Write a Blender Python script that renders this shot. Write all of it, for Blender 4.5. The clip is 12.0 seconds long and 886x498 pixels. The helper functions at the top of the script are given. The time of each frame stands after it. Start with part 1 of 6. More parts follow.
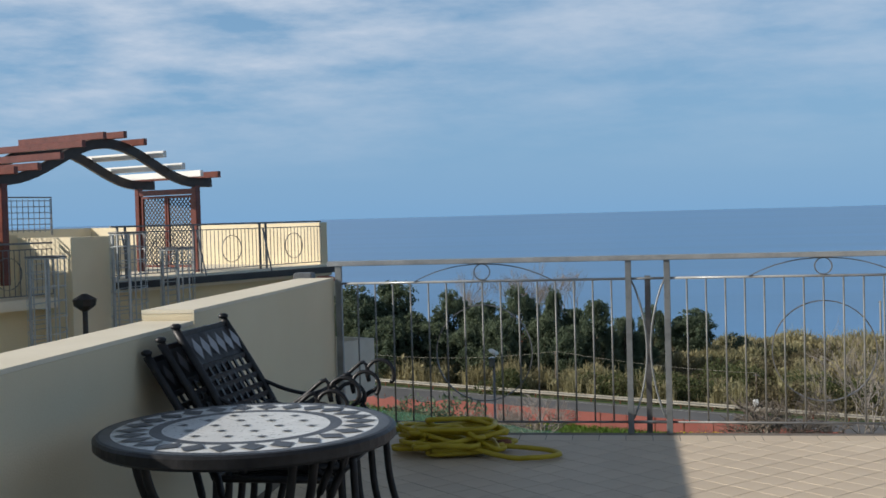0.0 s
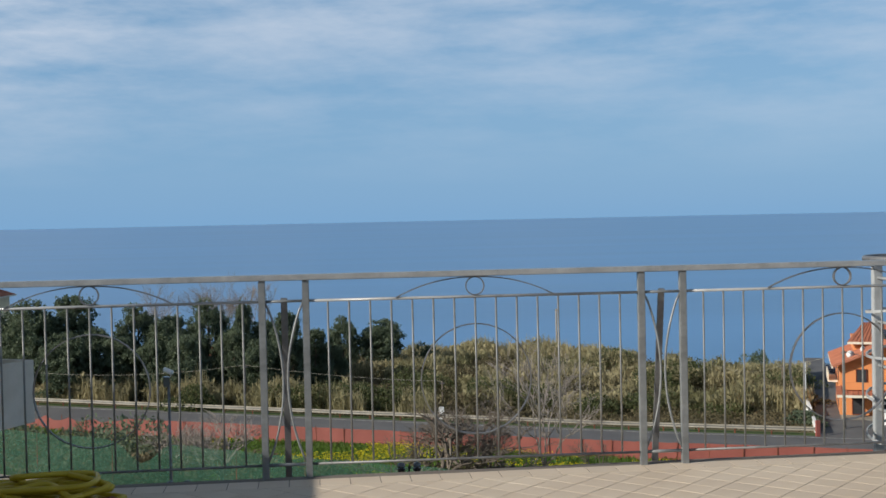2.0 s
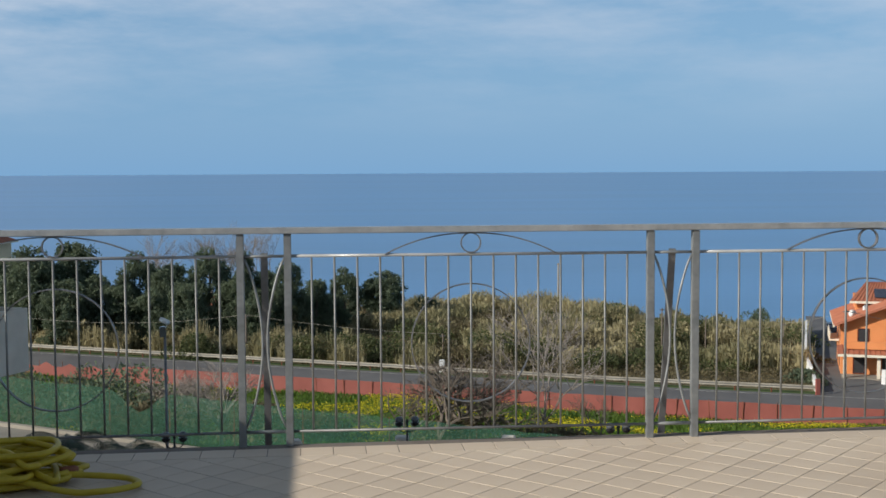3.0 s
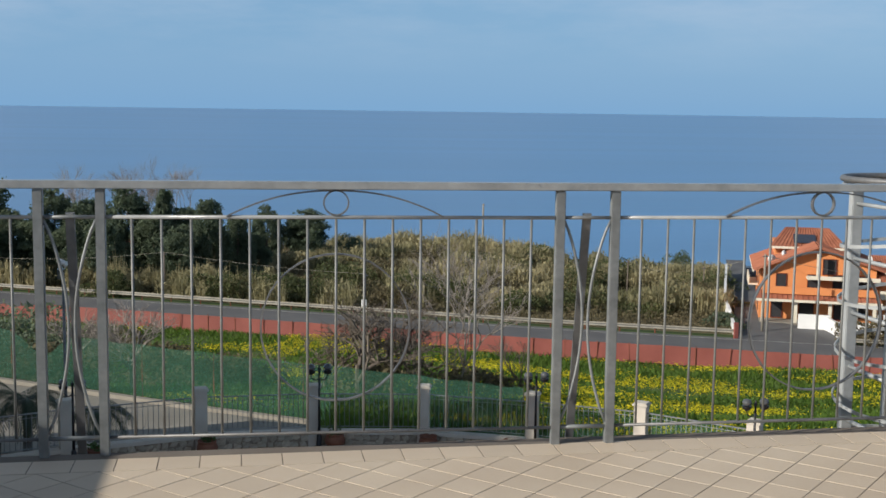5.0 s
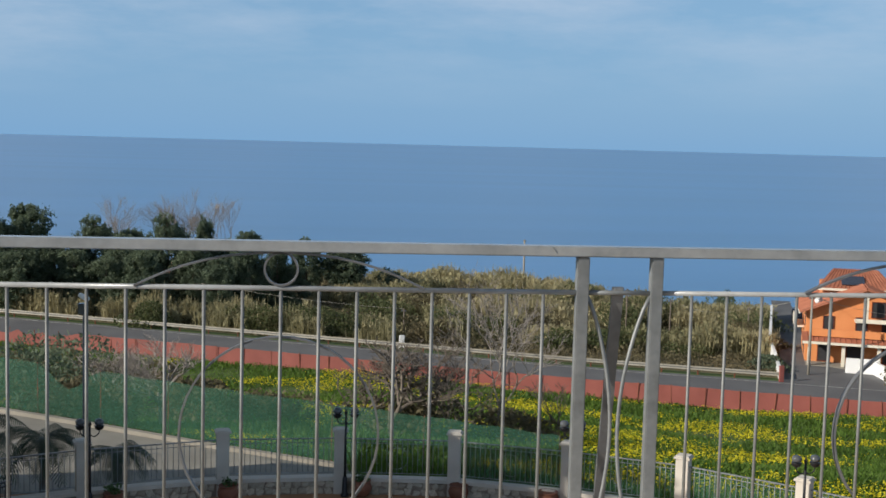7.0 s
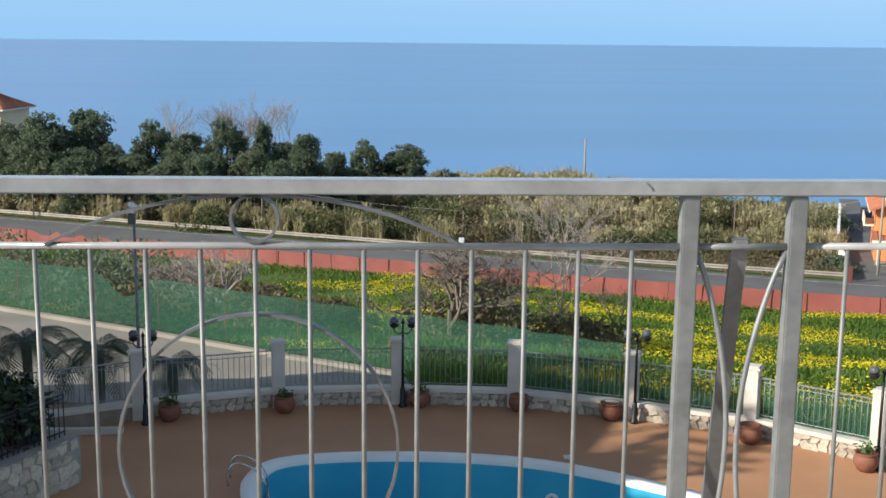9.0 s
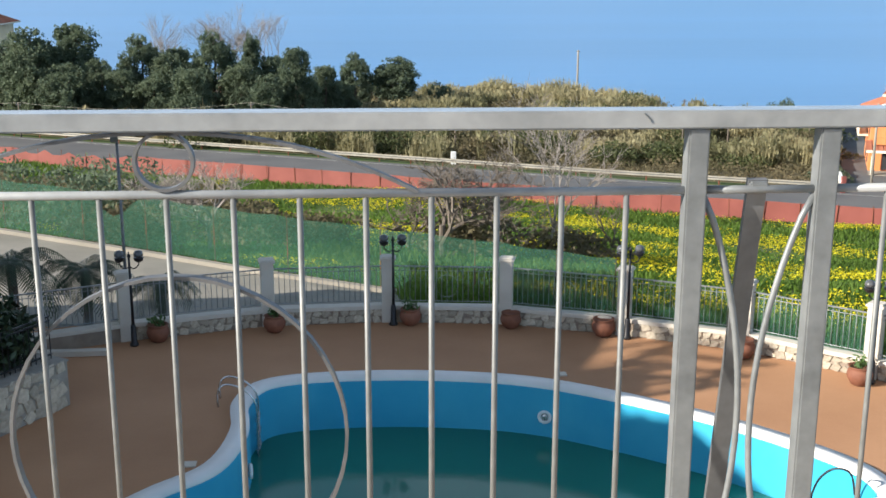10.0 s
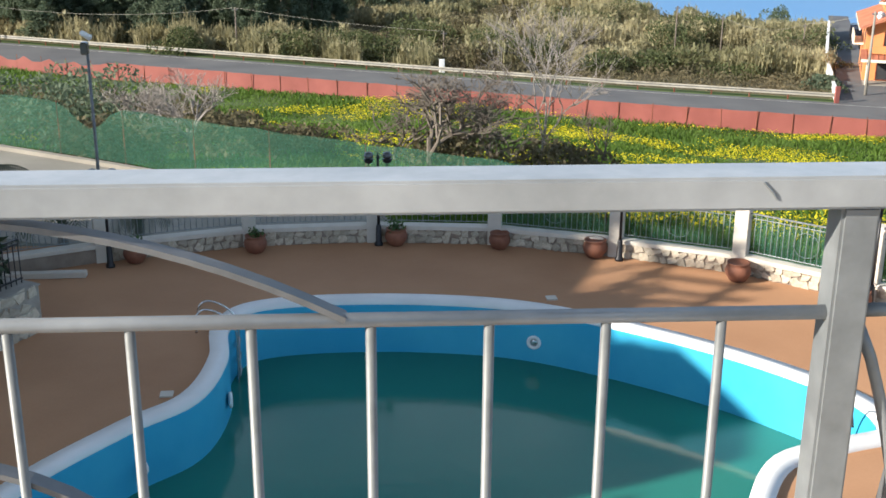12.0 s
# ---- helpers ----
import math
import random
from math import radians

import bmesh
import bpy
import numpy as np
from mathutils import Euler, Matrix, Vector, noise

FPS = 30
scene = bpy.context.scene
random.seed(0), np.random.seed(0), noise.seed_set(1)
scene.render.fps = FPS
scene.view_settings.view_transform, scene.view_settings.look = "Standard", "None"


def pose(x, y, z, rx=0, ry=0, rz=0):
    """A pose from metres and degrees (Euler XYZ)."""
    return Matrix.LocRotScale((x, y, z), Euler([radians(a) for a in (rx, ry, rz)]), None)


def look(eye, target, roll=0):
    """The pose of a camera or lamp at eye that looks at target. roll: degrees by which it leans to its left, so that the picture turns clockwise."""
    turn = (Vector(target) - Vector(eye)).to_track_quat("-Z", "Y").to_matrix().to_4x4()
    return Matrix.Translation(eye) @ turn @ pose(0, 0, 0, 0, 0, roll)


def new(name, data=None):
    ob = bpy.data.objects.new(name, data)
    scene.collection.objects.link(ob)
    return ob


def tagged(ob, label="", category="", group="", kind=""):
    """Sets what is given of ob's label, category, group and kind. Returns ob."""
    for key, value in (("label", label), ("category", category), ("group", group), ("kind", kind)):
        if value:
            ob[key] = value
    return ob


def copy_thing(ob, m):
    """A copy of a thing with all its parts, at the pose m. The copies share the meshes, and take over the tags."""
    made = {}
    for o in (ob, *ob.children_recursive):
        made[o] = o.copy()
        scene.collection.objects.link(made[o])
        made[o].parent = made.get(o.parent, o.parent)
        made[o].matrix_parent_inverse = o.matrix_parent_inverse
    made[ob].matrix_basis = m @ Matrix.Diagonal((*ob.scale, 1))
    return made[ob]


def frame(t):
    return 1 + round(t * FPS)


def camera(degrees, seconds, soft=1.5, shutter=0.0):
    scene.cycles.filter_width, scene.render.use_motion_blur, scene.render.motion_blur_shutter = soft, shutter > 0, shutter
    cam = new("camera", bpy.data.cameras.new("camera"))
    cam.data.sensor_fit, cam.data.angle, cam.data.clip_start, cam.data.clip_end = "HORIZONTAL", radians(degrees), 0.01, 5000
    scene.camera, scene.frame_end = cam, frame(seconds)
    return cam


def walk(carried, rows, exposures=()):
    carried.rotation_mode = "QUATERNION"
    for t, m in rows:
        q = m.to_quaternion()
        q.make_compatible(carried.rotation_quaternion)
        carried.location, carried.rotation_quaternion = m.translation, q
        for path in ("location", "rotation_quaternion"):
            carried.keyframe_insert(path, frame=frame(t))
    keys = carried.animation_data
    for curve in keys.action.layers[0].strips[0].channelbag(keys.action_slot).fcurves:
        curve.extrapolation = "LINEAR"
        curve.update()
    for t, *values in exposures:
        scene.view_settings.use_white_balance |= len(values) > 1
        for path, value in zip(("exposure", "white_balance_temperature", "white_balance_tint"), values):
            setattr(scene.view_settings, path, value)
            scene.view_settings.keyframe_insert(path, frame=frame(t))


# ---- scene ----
cam = camera(41.7, 12.0, soft=1.6)
PATH = [
    (0, (-0.161, -7.183, 1.355), (-0.463, -5.207, 1.3), -1.5),
    (0.5, (-0.097, -6.962, 1.346), (-0.191, -4.966, 1.243), -1.4),
    (1, (0.021, -6.759, 1.364), (0.071, -4.762, 1.256), 0.2),
    (1.5, (0.1, -6.536, 1.356), (0.216, -4.542, 1.245), -0.5),
    (2, (0.161, -6.27, 1.36), (0.382, -4.282, 1.312), -1.2),
    (2.5, (0.209, -6.059, 1.352), (0.404, -4.071, 1.254), -0.4),
    (4.5, (0.522, -4.9, 1.354), (0.852, -2.934, 1.184), 0.2),
    (5, (0.656, -4.659, 1.372), (0.995, -2.702, 1.138), 0.8),
    (5.5, (0.767, -4.32, 1.359), (1.169, -2.368, 1.186), 0.5),
    (6, (0.857, -4.079, 1.372), (1.196, -2.119, 1.162), 0.4),
    (6.5, (0.961, -3.802, 1.386), (1.276, -1.833, 1.234), 1.1),
    (8.5, (1.159, -2.707, 1.386), (1.261, -0.737, 1.054), 0.8),
    (9, (1.213, -2.45, 1.369), (1.379, -0.487, 1.021), 0.6),
    (9.5, (1.255, -2.233, 1.368), (1.443, -0.301, 0.887), -0.1),
    (10, (1.318, -2.016, 1.35), (1.494, -0.086, 0.857), 0.1),
    (10.5, (1.383, -1.796, 1.364), (1.549, 0.133, 0.86), 1.3),
    (11, (1.403, -1.539, 1.357), (1.574, 0.387, 0.846), 0.8),
    (11.5, (1.415, -1.274, 1.375), (1.6, 0.647, 0.849), -0.9),
    (12, (1.441, -1.079, 1.371), (1.633, 0.804, 0.725), 0.4),
]
walk(cam, [(t, look(e, g, r)) for t, e, g, r in PATH],
     exposures=((0.0, 0.0), (6.5, 0.02), (8.4, 0.24), (9.0, 0.6), (10.5, 0.92), (12.0, 1.0)))

# ---- light ----
SUN_DIR = Vector((1.0, 0.32, -0.468)).normalized()      # the way the sunlight travels
sun_data = bpy.data.lights.new("sun", "SUN")
sun_data.energy, sun_data.angle, sun_data.color = 5.0, radians(0.6), (1.0, 0.93, 0.82)
sun = new("sun", sun_data)
sun.matrix_world = Matrix.Translation((-30, -15, 30)) @ SUN_DIR.to_track_quat("-Z", "Y").to_matrix().to_4x4()

world = bpy.data.worlds.new("sky")
scene.world = world
world.use_nodes = True
wn, wl = world.node_tree.nodes, world.node_tree.links
wn.clear()
sky = wn.new("ShaderNodeTexSky")
sky.sky_type, sky.sun_disc = "NISHITA", False
sky.sun_elevation = math.asin(-SUN_DIR.z)
sky.sun_rotation = math.atan2(-SUN_DIR.x, -SUN_DIR.y)
sky.air_density, sky.dust_density, sky.ozone_density = 1.0, 0.6, 2.5
coord = wn.new("ShaderNodeTexCoord")
stretch = wn.new("ShaderNodeMapping")
stretch.inputs["Scale"].default_value = (2.2, 2.2, 9.0)
stretch.inputs["Rotation"].default_value = (0.0, radians(14), 0.0)
wl.new(coord.outputs["Generated"], stretch.inputs["Vector"])
puff = wn.new("ShaderNodeTexNoise")
puff.inputs["Scale"].default_value, puff.inputs["Detail"].default_value, puff.inputs["Roughness"].default_value = 2.4, 9.0, 0.6
wl.new(stretch.outputs["Vector"], puff.inputs["Vector"])
cover = wn.new("ShaderNodeValToRGB")
cover.color_ramp.elements[0].position, cover.color_ramp.elements[1].position = 0.38, 0.66
wl.new(puff.outputs["Fac"], cover.inputs["Fac"])
thin = wn.new("ShaderNodeMath")
thin.operation = "MULTIPLY"
wl.new(cover.outputs["Color"], thin.inputs[0])
height = wn.new("ShaderNodeSeparateXYZ")
wl.new(coord.outputs["Generated"], height.inputs[0])
lift = wn.new("ShaderNodeMapRange")
lift.inputs["From Min"].default_value, lift.inputs["From Max"].default_value = 0.03, 0.20
lift.inputs["To Min"].default_value, lift.inputs["To Max"].default_value = 0.0, 0.85
wl.new(height.outputs["Z"], lift.inputs["Value"])
bank = wn.new("ShaderNodeMapRange")          # the cloud thickens towards the west
bank.inputs["From Min"].default_value, bank.inputs["From Max"].default_value = -0.1, -0.5
bank.inputs["To Min"].default_value, bank.inputs["To Max"].default_value = 1.0, 3.0
wl.new(height.outputs["X"], bank.inputs["Value"])
banked = wn.new("ShaderNodeMath")
banked.operation, banked.use_clamp = "MULTIPLY", True
wl.new(lift.outputs["Result"], banked.inputs[0])
wl.new(bank.outputs["Result"], banked.inputs[1])
wl.new(banked.outputs[0], thin.inputs[1])
hazy = wn.new("ShaderNodeMapRange")
hazy.inputs["From Min"].default_value, hazy.inputs["From Max"].default_value = 0.0, 0.34
hazy.inputs["To Min"].default_value, hazy.inputs["To Max"].default_value = 0.92, 0.25
wl.new(height.outputs["Z"], hazy.inputs["Value"])
haze = wn.new("ShaderNodeMix")
haze.data_type = "RGBA"
haze.inputs["B"].default_value = (1.95, 3.97, 6.6, 1)
wl.new(hazy.outputs["Result"], haze.inputs["Factor"])
wl.new(sky.outputs["Color"], haze.inputs["A"])
veil = wn.new("ShaderNodeMix")
veil.data_type = "RGBA"
veil.inputs["B"].default_value = (5.6, 6.4, 7.6, 1)
wl.new(thin.outputs[0], veil.inputs["Factor"])
wl.new(haze.outputs["Result"], veil.inputs["A"])
back = wn.new("ShaderNodeBackground")
back.inputs["Strength"].default_value = 0.1
deep = wn.new("ShaderNodeMapRange")        # the blue deepens towards the zenith
deep.inputs["From Min"].default_value, deep.inputs["From Max"].default_value = 0.28, 0.8
deep.inputs["To Min"].default_value, deep.inputs["To Max"].default_value = 1.0, 0.34
wl.new(height.outputs["Z"], deep.inputs["Value"])
dome = wn.new("ShaderNodeMix")
dome.data_type, dome.blend_type = "RGBA", "MULTIPLY"
dome.inputs["Factor"].default_value = 1.0
wl.new(veil.outputs["Result"], dome.inputs["A"])
wl.new(deep.outputs["Result"], dome.inputs["B"])
wl.new(dome.outputs["Result"], back.inputs["Color"])
wout = wn.new("ShaderNodeOutputWorld")
wl.new(back.outputs["Background"], wout.inputs["Surface"])


# ---- materials ----
def mat(name, c1, c2, scale=4.0, rough=0.7, metal=0.0, bump=0.0, fine=60.0, rand=0.0, island=False, detail=6.0):
    """A surface that varies between two colours at two scales, with fine relief."""
    m = bpy.data.materials.new(name)
    m.use_nodes = True
    n, l = m.node_tree.nodes, m.node_tree.links
    b = n["Principled BSDF"]
    b.inputs["Metallic"].default_value = metal
    tc = n.new("ShaderNodeTexCoord")
    big, small = n.new("ShaderNodeTexNoise"), n.new("ShaderNodeTexNoise")
    for node, s in ((big, scale), (small, fine)):
        node.inputs["Scale"].default_value, node.inputs["Detail"].default_value = s, detail
        l.new(tc.outputs["Object"], node.inputs["Vector"])
    add = n.new("ShaderNodeMath")
    add.operation = "MULTIPLY_ADD"
    add.inputs[1].default_value = 0.35
    l.new(small.outputs["Fac"], add.inputs[0])
    l.new(big.outputs["Fac"], add.inputs[2])
    ramp = n.new("ShaderNodeValToRGB")
    ramp.color_ramp.elements[0].position, ramp.color_ramp.elements[1].position = 0.45, 0.9
    ramp.color_ramp.elements[0].color, ramp.color_ramp.elements[1].color = (*c1, 1), (*c2, 1)
    l.new(add.outputs[0], ramp.inputs["Fac"])
    colour = ramp.outputs["Color"]
    if rand:
        src = n.new("ShaderNodeNewGeometry").outputs["Random Per Island"] if island else n.new("ShaderNodeObjectInfo").outputs["Random"]
        hsv, rng = n.new("ShaderNodeHueSaturation"), n.new("ShaderNodeMapRange")
        rng.inputs["To Min"].default_value, rng.inputs["To Max"].default_value = 1 - rand, 1 + rand
        l.new(src, rng.inputs["Value"])
        l.new(rng.outputs["Result"], hsv.inputs["Value"])
        l.new(colour, hsv.inputs["Color"])
        colour = hsv.outputs["Color"]
    l.new(colour, b.inputs["Base Color"])
    rr = n.new("ShaderNodeMapRange")
    rr.inputs["To Min"].default_value, rr.inputs["To Max"].default_value = max(0.02, rough - 0.1), min(1, rough + 0.1)
    l.new(small.outputs["Fac"], rr.inputs["Value"])
    l.new(rr.outputs["Result"], b.inputs["Roughness"])
    if bump:
        bp = n.new("ShaderNodeBump")
        bp.inputs["Strength"].default_value, bp.inputs["Distance"].default_value = bump, 0.01
        l.new(small.outputs["Fac"], bp.inputs["Height"])
        l.new(bp.outputs["Normal"], b.inputs["Normal"])
    return m


TILE = mat("terrace tile", (0.53, 0.425, 0.315), (0.63, 0.525, 0.40), 1.2, 0.6, bump=0.1, rand=0.05)
GROUT = mat("tile grout", (0.13, 0.105, 0.085), (0.19, 0.16, 0.13), 3.0, 0.9)
STUCCO = mat("cream render", (0.66, 0.57, 0.40), (0.75, 0.66, 0.48), 0.9, 0.85, bump=0.25, fine=140)
STUCCO_OLD = mat("cream facade render", (0.62, 0.52, 0.33), (0.72, 0.62, 0.42), 0.6, 0.88, bump=0.2, fine=40)
# lighter than the wall render: sunlight on the parapet top is in this colour
CAP = mat("pale coping", (0.70, 0.63, 0.49), (0.80, 0.73, 0.59), 2.0, 0.7, bump=0.15)
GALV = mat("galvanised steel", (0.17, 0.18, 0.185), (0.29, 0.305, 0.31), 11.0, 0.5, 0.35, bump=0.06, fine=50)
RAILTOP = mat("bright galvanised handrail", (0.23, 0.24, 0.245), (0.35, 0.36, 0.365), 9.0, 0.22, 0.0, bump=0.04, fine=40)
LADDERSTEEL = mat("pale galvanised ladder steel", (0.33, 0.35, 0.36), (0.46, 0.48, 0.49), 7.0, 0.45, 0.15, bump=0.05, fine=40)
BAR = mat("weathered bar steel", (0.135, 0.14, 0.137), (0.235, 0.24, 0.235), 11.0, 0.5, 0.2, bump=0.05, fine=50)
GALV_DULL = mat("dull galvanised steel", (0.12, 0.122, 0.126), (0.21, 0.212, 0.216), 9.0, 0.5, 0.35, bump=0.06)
BLACK = mat("black cast metal", (0.012, 0.012, 0.014), (0.03, 0.03, 0.034), 12.0, 0.45, 0.3, bump=0.1)
PALEMORTAR = mat("pale mortar", (0.24, 0.22, 0.19), (0.36, 0.33, 0.29), 3.0, 0.95, bump=0.3)
DECK = mat("red deck coating", (0.355, 0.18, 0.09), (0.445, 0.24, 0.127), 0.5, 0.85, bump=0.15, fine=25)
POOL_BLUE = mat("pool paint", (0.02, 0.33, 0.55), (0.05, 0.42, 0.62), 0.8, 0.55, bump=0.03)
RIM_WHITE = mat("white coping paint", (0.70, 0.70, 0.69), (0.80, 0.80, 0.79), 1.2, 0.6, bump=0.08)
STONE = mat("pale rubble stone", (0.35, 0.30, 0.23), (0.53, 0.47, 0.375), 3.0, 0.85, bump=0.4, fine=25, rand=0.25)
MORTAR = mat("brown mortar", (0.22, 0.175, 0.14), (0.31, 0.255, 0.205), 4.0, 0.95, bump=0.3)
TERRACOTTA = mat("terracotta", (0.16, 0.058, 0.034), (0.25, 0.10, 0.057), 6.0, 0.75, bump=0.15, rand=0.12)
CONCRETE = mat("pale concrete", (0.205, 0.19, 0.16), (0.30, 0.275, 0.235), 0.4, 0.9, bump=0.2, fine=12)
ASPHALT = mat("asphalt", (0.085, 0.085, 0.09), (0.13, 0.13, 0.13), 0.25, 0.85, bump=0.2, fine=8)
SOIL = mat("grassy ground", (0.045, 0.085, 0.012), (0.09, 0.125, 0.022), 0.35, 0.95, bump=0.5, fine=4)
DRYSOIL = mat("dry scrub ground", (0.09, 0.075, 0.035), (0.15, 0.125, 0.06), 0.12, 0.95, bump=0.5, fine=3)
GRASS = mat("grass blades", (0.06, 0.125, 0.012), (0.12, 0.20, 0.025), 0.2, 0.7, rand=0.35, island=True)
FLOWER = mat("yellow flowers", (0.70, 0.58, 0.01), (0.80, 0.70, 0.03), 1.0, 0.7, rand=0.15, island=True)
REED = mat("dry reed", (0.18, 0.18, 0.085), (0.46, 0.40, 0.24), 0.07, 0.8, rand=0.25, island=True)
SCRUB = mat("scrub leaves", (0.095, 0.09, 0.046), (0.22, 0.175, 0.10), 0.12, 0.8, rand=0.4, island=True)
LEAF = mat("dark tree leaves", (0.085, 0.122, 0.08), (0.17, 0.21, 0.125), 0.25, 0.75, rand=0.22, island=True)
BUSHLEAF = mat("green bush leaves", (0.06, 0.08, 0.03), (0.13, 0.145, 0.055), 0.2, 0.75, rand=0.3, island=True)
BARK = mat("grey bark", (0.10, 0.08, 0.065), (0.19, 0.16, 0.13), 3.0, 0.9, bump=0.4)
PALEBARK = mat("pale grey bark", (0.22, 0.19, 0.165), (0.34, 0.30, 0.27), 3.0, 0.9)
REDNET = mat("orange red safety net", (0.22, 0.06, 0.048), (0.31, 0.092, 0.074), 0.5, 0.7, bump=0.1)
RUST = mat("rusty stake", (0.16, 0.05, 0.03), (0.26, 0.09, 0.05), 5.0, 0.8)
ORANGE = mat("orange house render", (0.62, 0.22, 0.075), (0.72, 0.29, 0.11), 0.3, 0.85, bump=0.1)
ROOF = mat("clay roof tile", (0.27, 0.09, 0.05), (0.40, 0.15, 0.085), 1.0, 0.8, bump=0.2, rand=0.15)
WHITE = mat("white paint", (0.74, 0.74, 0.73), (0.82, 0.82, 0.81), 1.0, 0.6)
WOODRED = mat("red brown stained wood", (0.09, 0.02, 0.012), (0.16, 0.04, 0.025), 5.0, 0.3, bump=0.1)
DARKWOOD = mat("dark stained wood", (0.02, 0.016, 0.016), (0.04, 0.032, 0.03), 5.0, 0.5, bump=0.1)
HOSE = mat("yellow hose", (0.42, 0.31, 0.012), (0.55, 0.42, 0.03), 8.0, 0.45, bump=0.05)
DARK = mat("dark interior", (0.02, 0.02, 0.022), (0.035, 0.035, 0.04), 2.0, 0.6)


def let_light_through(m, share):
    """Thin leaves: part of the light passes to the other side."""
    n, l = m.node_tree.nodes, m.node_tree.links
    b, out = n["Principled BSDF"], n["Material Output"]
    tr, mx = n.new("ShaderNodeBsdfTranslucent"), n.new("ShaderNodeMixShader")
    l.new(b.inputs["Base Color"].links[0].from_socket, tr.inputs["Color"])
    mx.inputs[0].default_value = share
    l.new(b.outputs[0], mx.inputs[1])
    l.new(tr.outputs[0], mx.inputs[2])
    l.new(mx.outputs[0], out.inputs["Surface"])


for leafy in (GRASS, FLOWER, REED, SCRUB, LEAF, BUSHLEAF):
    let_light_through(leafy, 0.45)


# ---- building helpers ----
def mesh_of(name, bm, material, smooth=False):
    me = bpy.data.meshes.new(name)
    bm.to_mesh(me)
    bm.free()
    if material:
        me.materials.append(material)
    if smooth:
        for p in me.polygons:
            p.use_smooth = True
    return me


def thing(name, label, category, group="", kind="", at=(0, 0, 0), turn=0.0):
    ob = new(name)
    ob.empty_display_size = 0.2
    ob.matrix_basis = pose(*at, 0, 0, turn)
    return tagged(ob, label, category, group, kind)


def part(name, bm, material, parent, label="", smooth=False):
    ob = new(name, mesh_of(name, bm, material, smooth))
    ob.parent = parent
    return tagged(ob, label)


def solid(name, bm, material, label="", category="", group="", kind="", smooth=False):
    return tagged(new(name, mesh_of(name, bm, material, smooth)), label, category, group, kind)


def box(bm, x0, y0, z0, x1, y1, z1, bev=0.0):
    g = bmesh.ops.create_cube(bm, size=1.0)
    bmesh.ops.transform(bm, verts=g["verts"], matrix=Matrix.Translation(((x0 + x1) / 2, (y0 + y1) / 2, (z0 + z1) / 2)) @ Matrix.Diagonal((x1 - x0, y1 - y0, z1 - z0, 1)))
    if bev:
        bmesh.ops.bevel(bm, geom=list({e for v in g["verts"] for e in v.link_edges}), offset=bev, segments=2, affect="EDGES")
    return bm


def boxes(*rows, bev=0.0):
    bm = bmesh.new()
    for r in rows:
        one = bmesh.new()
        box(one, *r, bev=bev)
        me = bpy.data.meshes.new("piece")
        one.to_mesh(me)
        one.free()
        bm.from_mesh(me)
        bpy.data.meshes.remove(me)
    return bm


def tube(bm, pts, r, n=8, closed=False, flat=None):
    """A round bar along points; r may be a list. flat=(width, thickness, axis): a flat bar instead, width along axis."""
    pts = [Vector(p) for p in pts]
    rings, k = [], len(pts)
    for i, p in enumerate(pts):
        a, b = (pts[i - 1], pts[(i + 1) % k]) if closed else (pts[max(i - 1, 0)], pts[min(i + 1, k - 1)])
        d = (b - a).normalized()
        up = Vector(flat[2]) if flat else (Vector((0, 0, 1)) if abs(d.z) < 0.9 else Vector((0, 1, 0)))
        u = d.cross(up).normalized()
        w = u.cross(d).normalized()
        if flat:
            c = [p + u * sx * flat[1] / 2 + w * sy * flat[0] / 2 for sx, sy in ((-1, -1), (1, -1), (1, 1), (-1, 1))]
        else:
            rad = r[i] if isinstance(r, (list, tuple)) else r
            c = [p + (u * math.cos(2 * math.pi * j / n) + w * math.sin(2 * math.pi * j / n)) * rad for j in range(n)]
        rings.append([bm.verts.new(q) for q in c])
    m = len(rings[0])
    for i in range(k if closed else k - 1):
        s, t = rings[i], rings[(i + 1) % k]
        for j in range(m):
            bm.faces.new((s[j], s[(j + 1) % m], t[(j + 1) % m], t[j]))
    if not closed:
        bm.faces.new(rings[0][::-1])
        bm.faces.new(rings[-1])
    return bm


def circle(cx, cy, cz, r, n=32, plane="xz", a0=0.0, a1=360.0):
    out = []
    full = a1 - a0 >= 360
    for i in range(n if full else n + 1):
        a = radians(a0 + (a1 - a0) * i / n)
        c, s = r * math.cos(a), r * math.sin(a)
        out.append((cx + c, cy, cz + s) if plane == "xz" else (cx + c, cy + s, cz))
    return out


def lathe(bm, profile, n=24, at=(0, 0, 0)):
    rings = []
    for r, z in profile:
        rings.append([bm.verts.new((at[0] + r * math.cos(2 * math.pi * j / n), at[1] + r * math.sin(2 * math.pi * j / n), at[2] + z)) for j in range(n)])
    for s, t in zip(rings, rings[1:]):
        for j in range(n):
            bm.faces.new((s[j], s[(j + 1) % n], t[(j + 1) % n], t[j]))
    bm.faces.new(rings[0][::-1])
    bm.faces.new(rings[-1])
    return bm


def poly_prism(bm, pts, z0, z1):
    lo = [bm.verts.new((x, y, z0)) for x, y in pts]
    hi = [bm.verts.new((x, y, z1)) for x, y in pts]
    bm.faces.new(lo[::-1])
    bm.faces.new(hi)
    k = len(pts)
    for i in range(k):
        bm.faces.new((lo[i], lo[(i + 1) % k], hi[(i + 1) % k], hi[i]))
    return bm


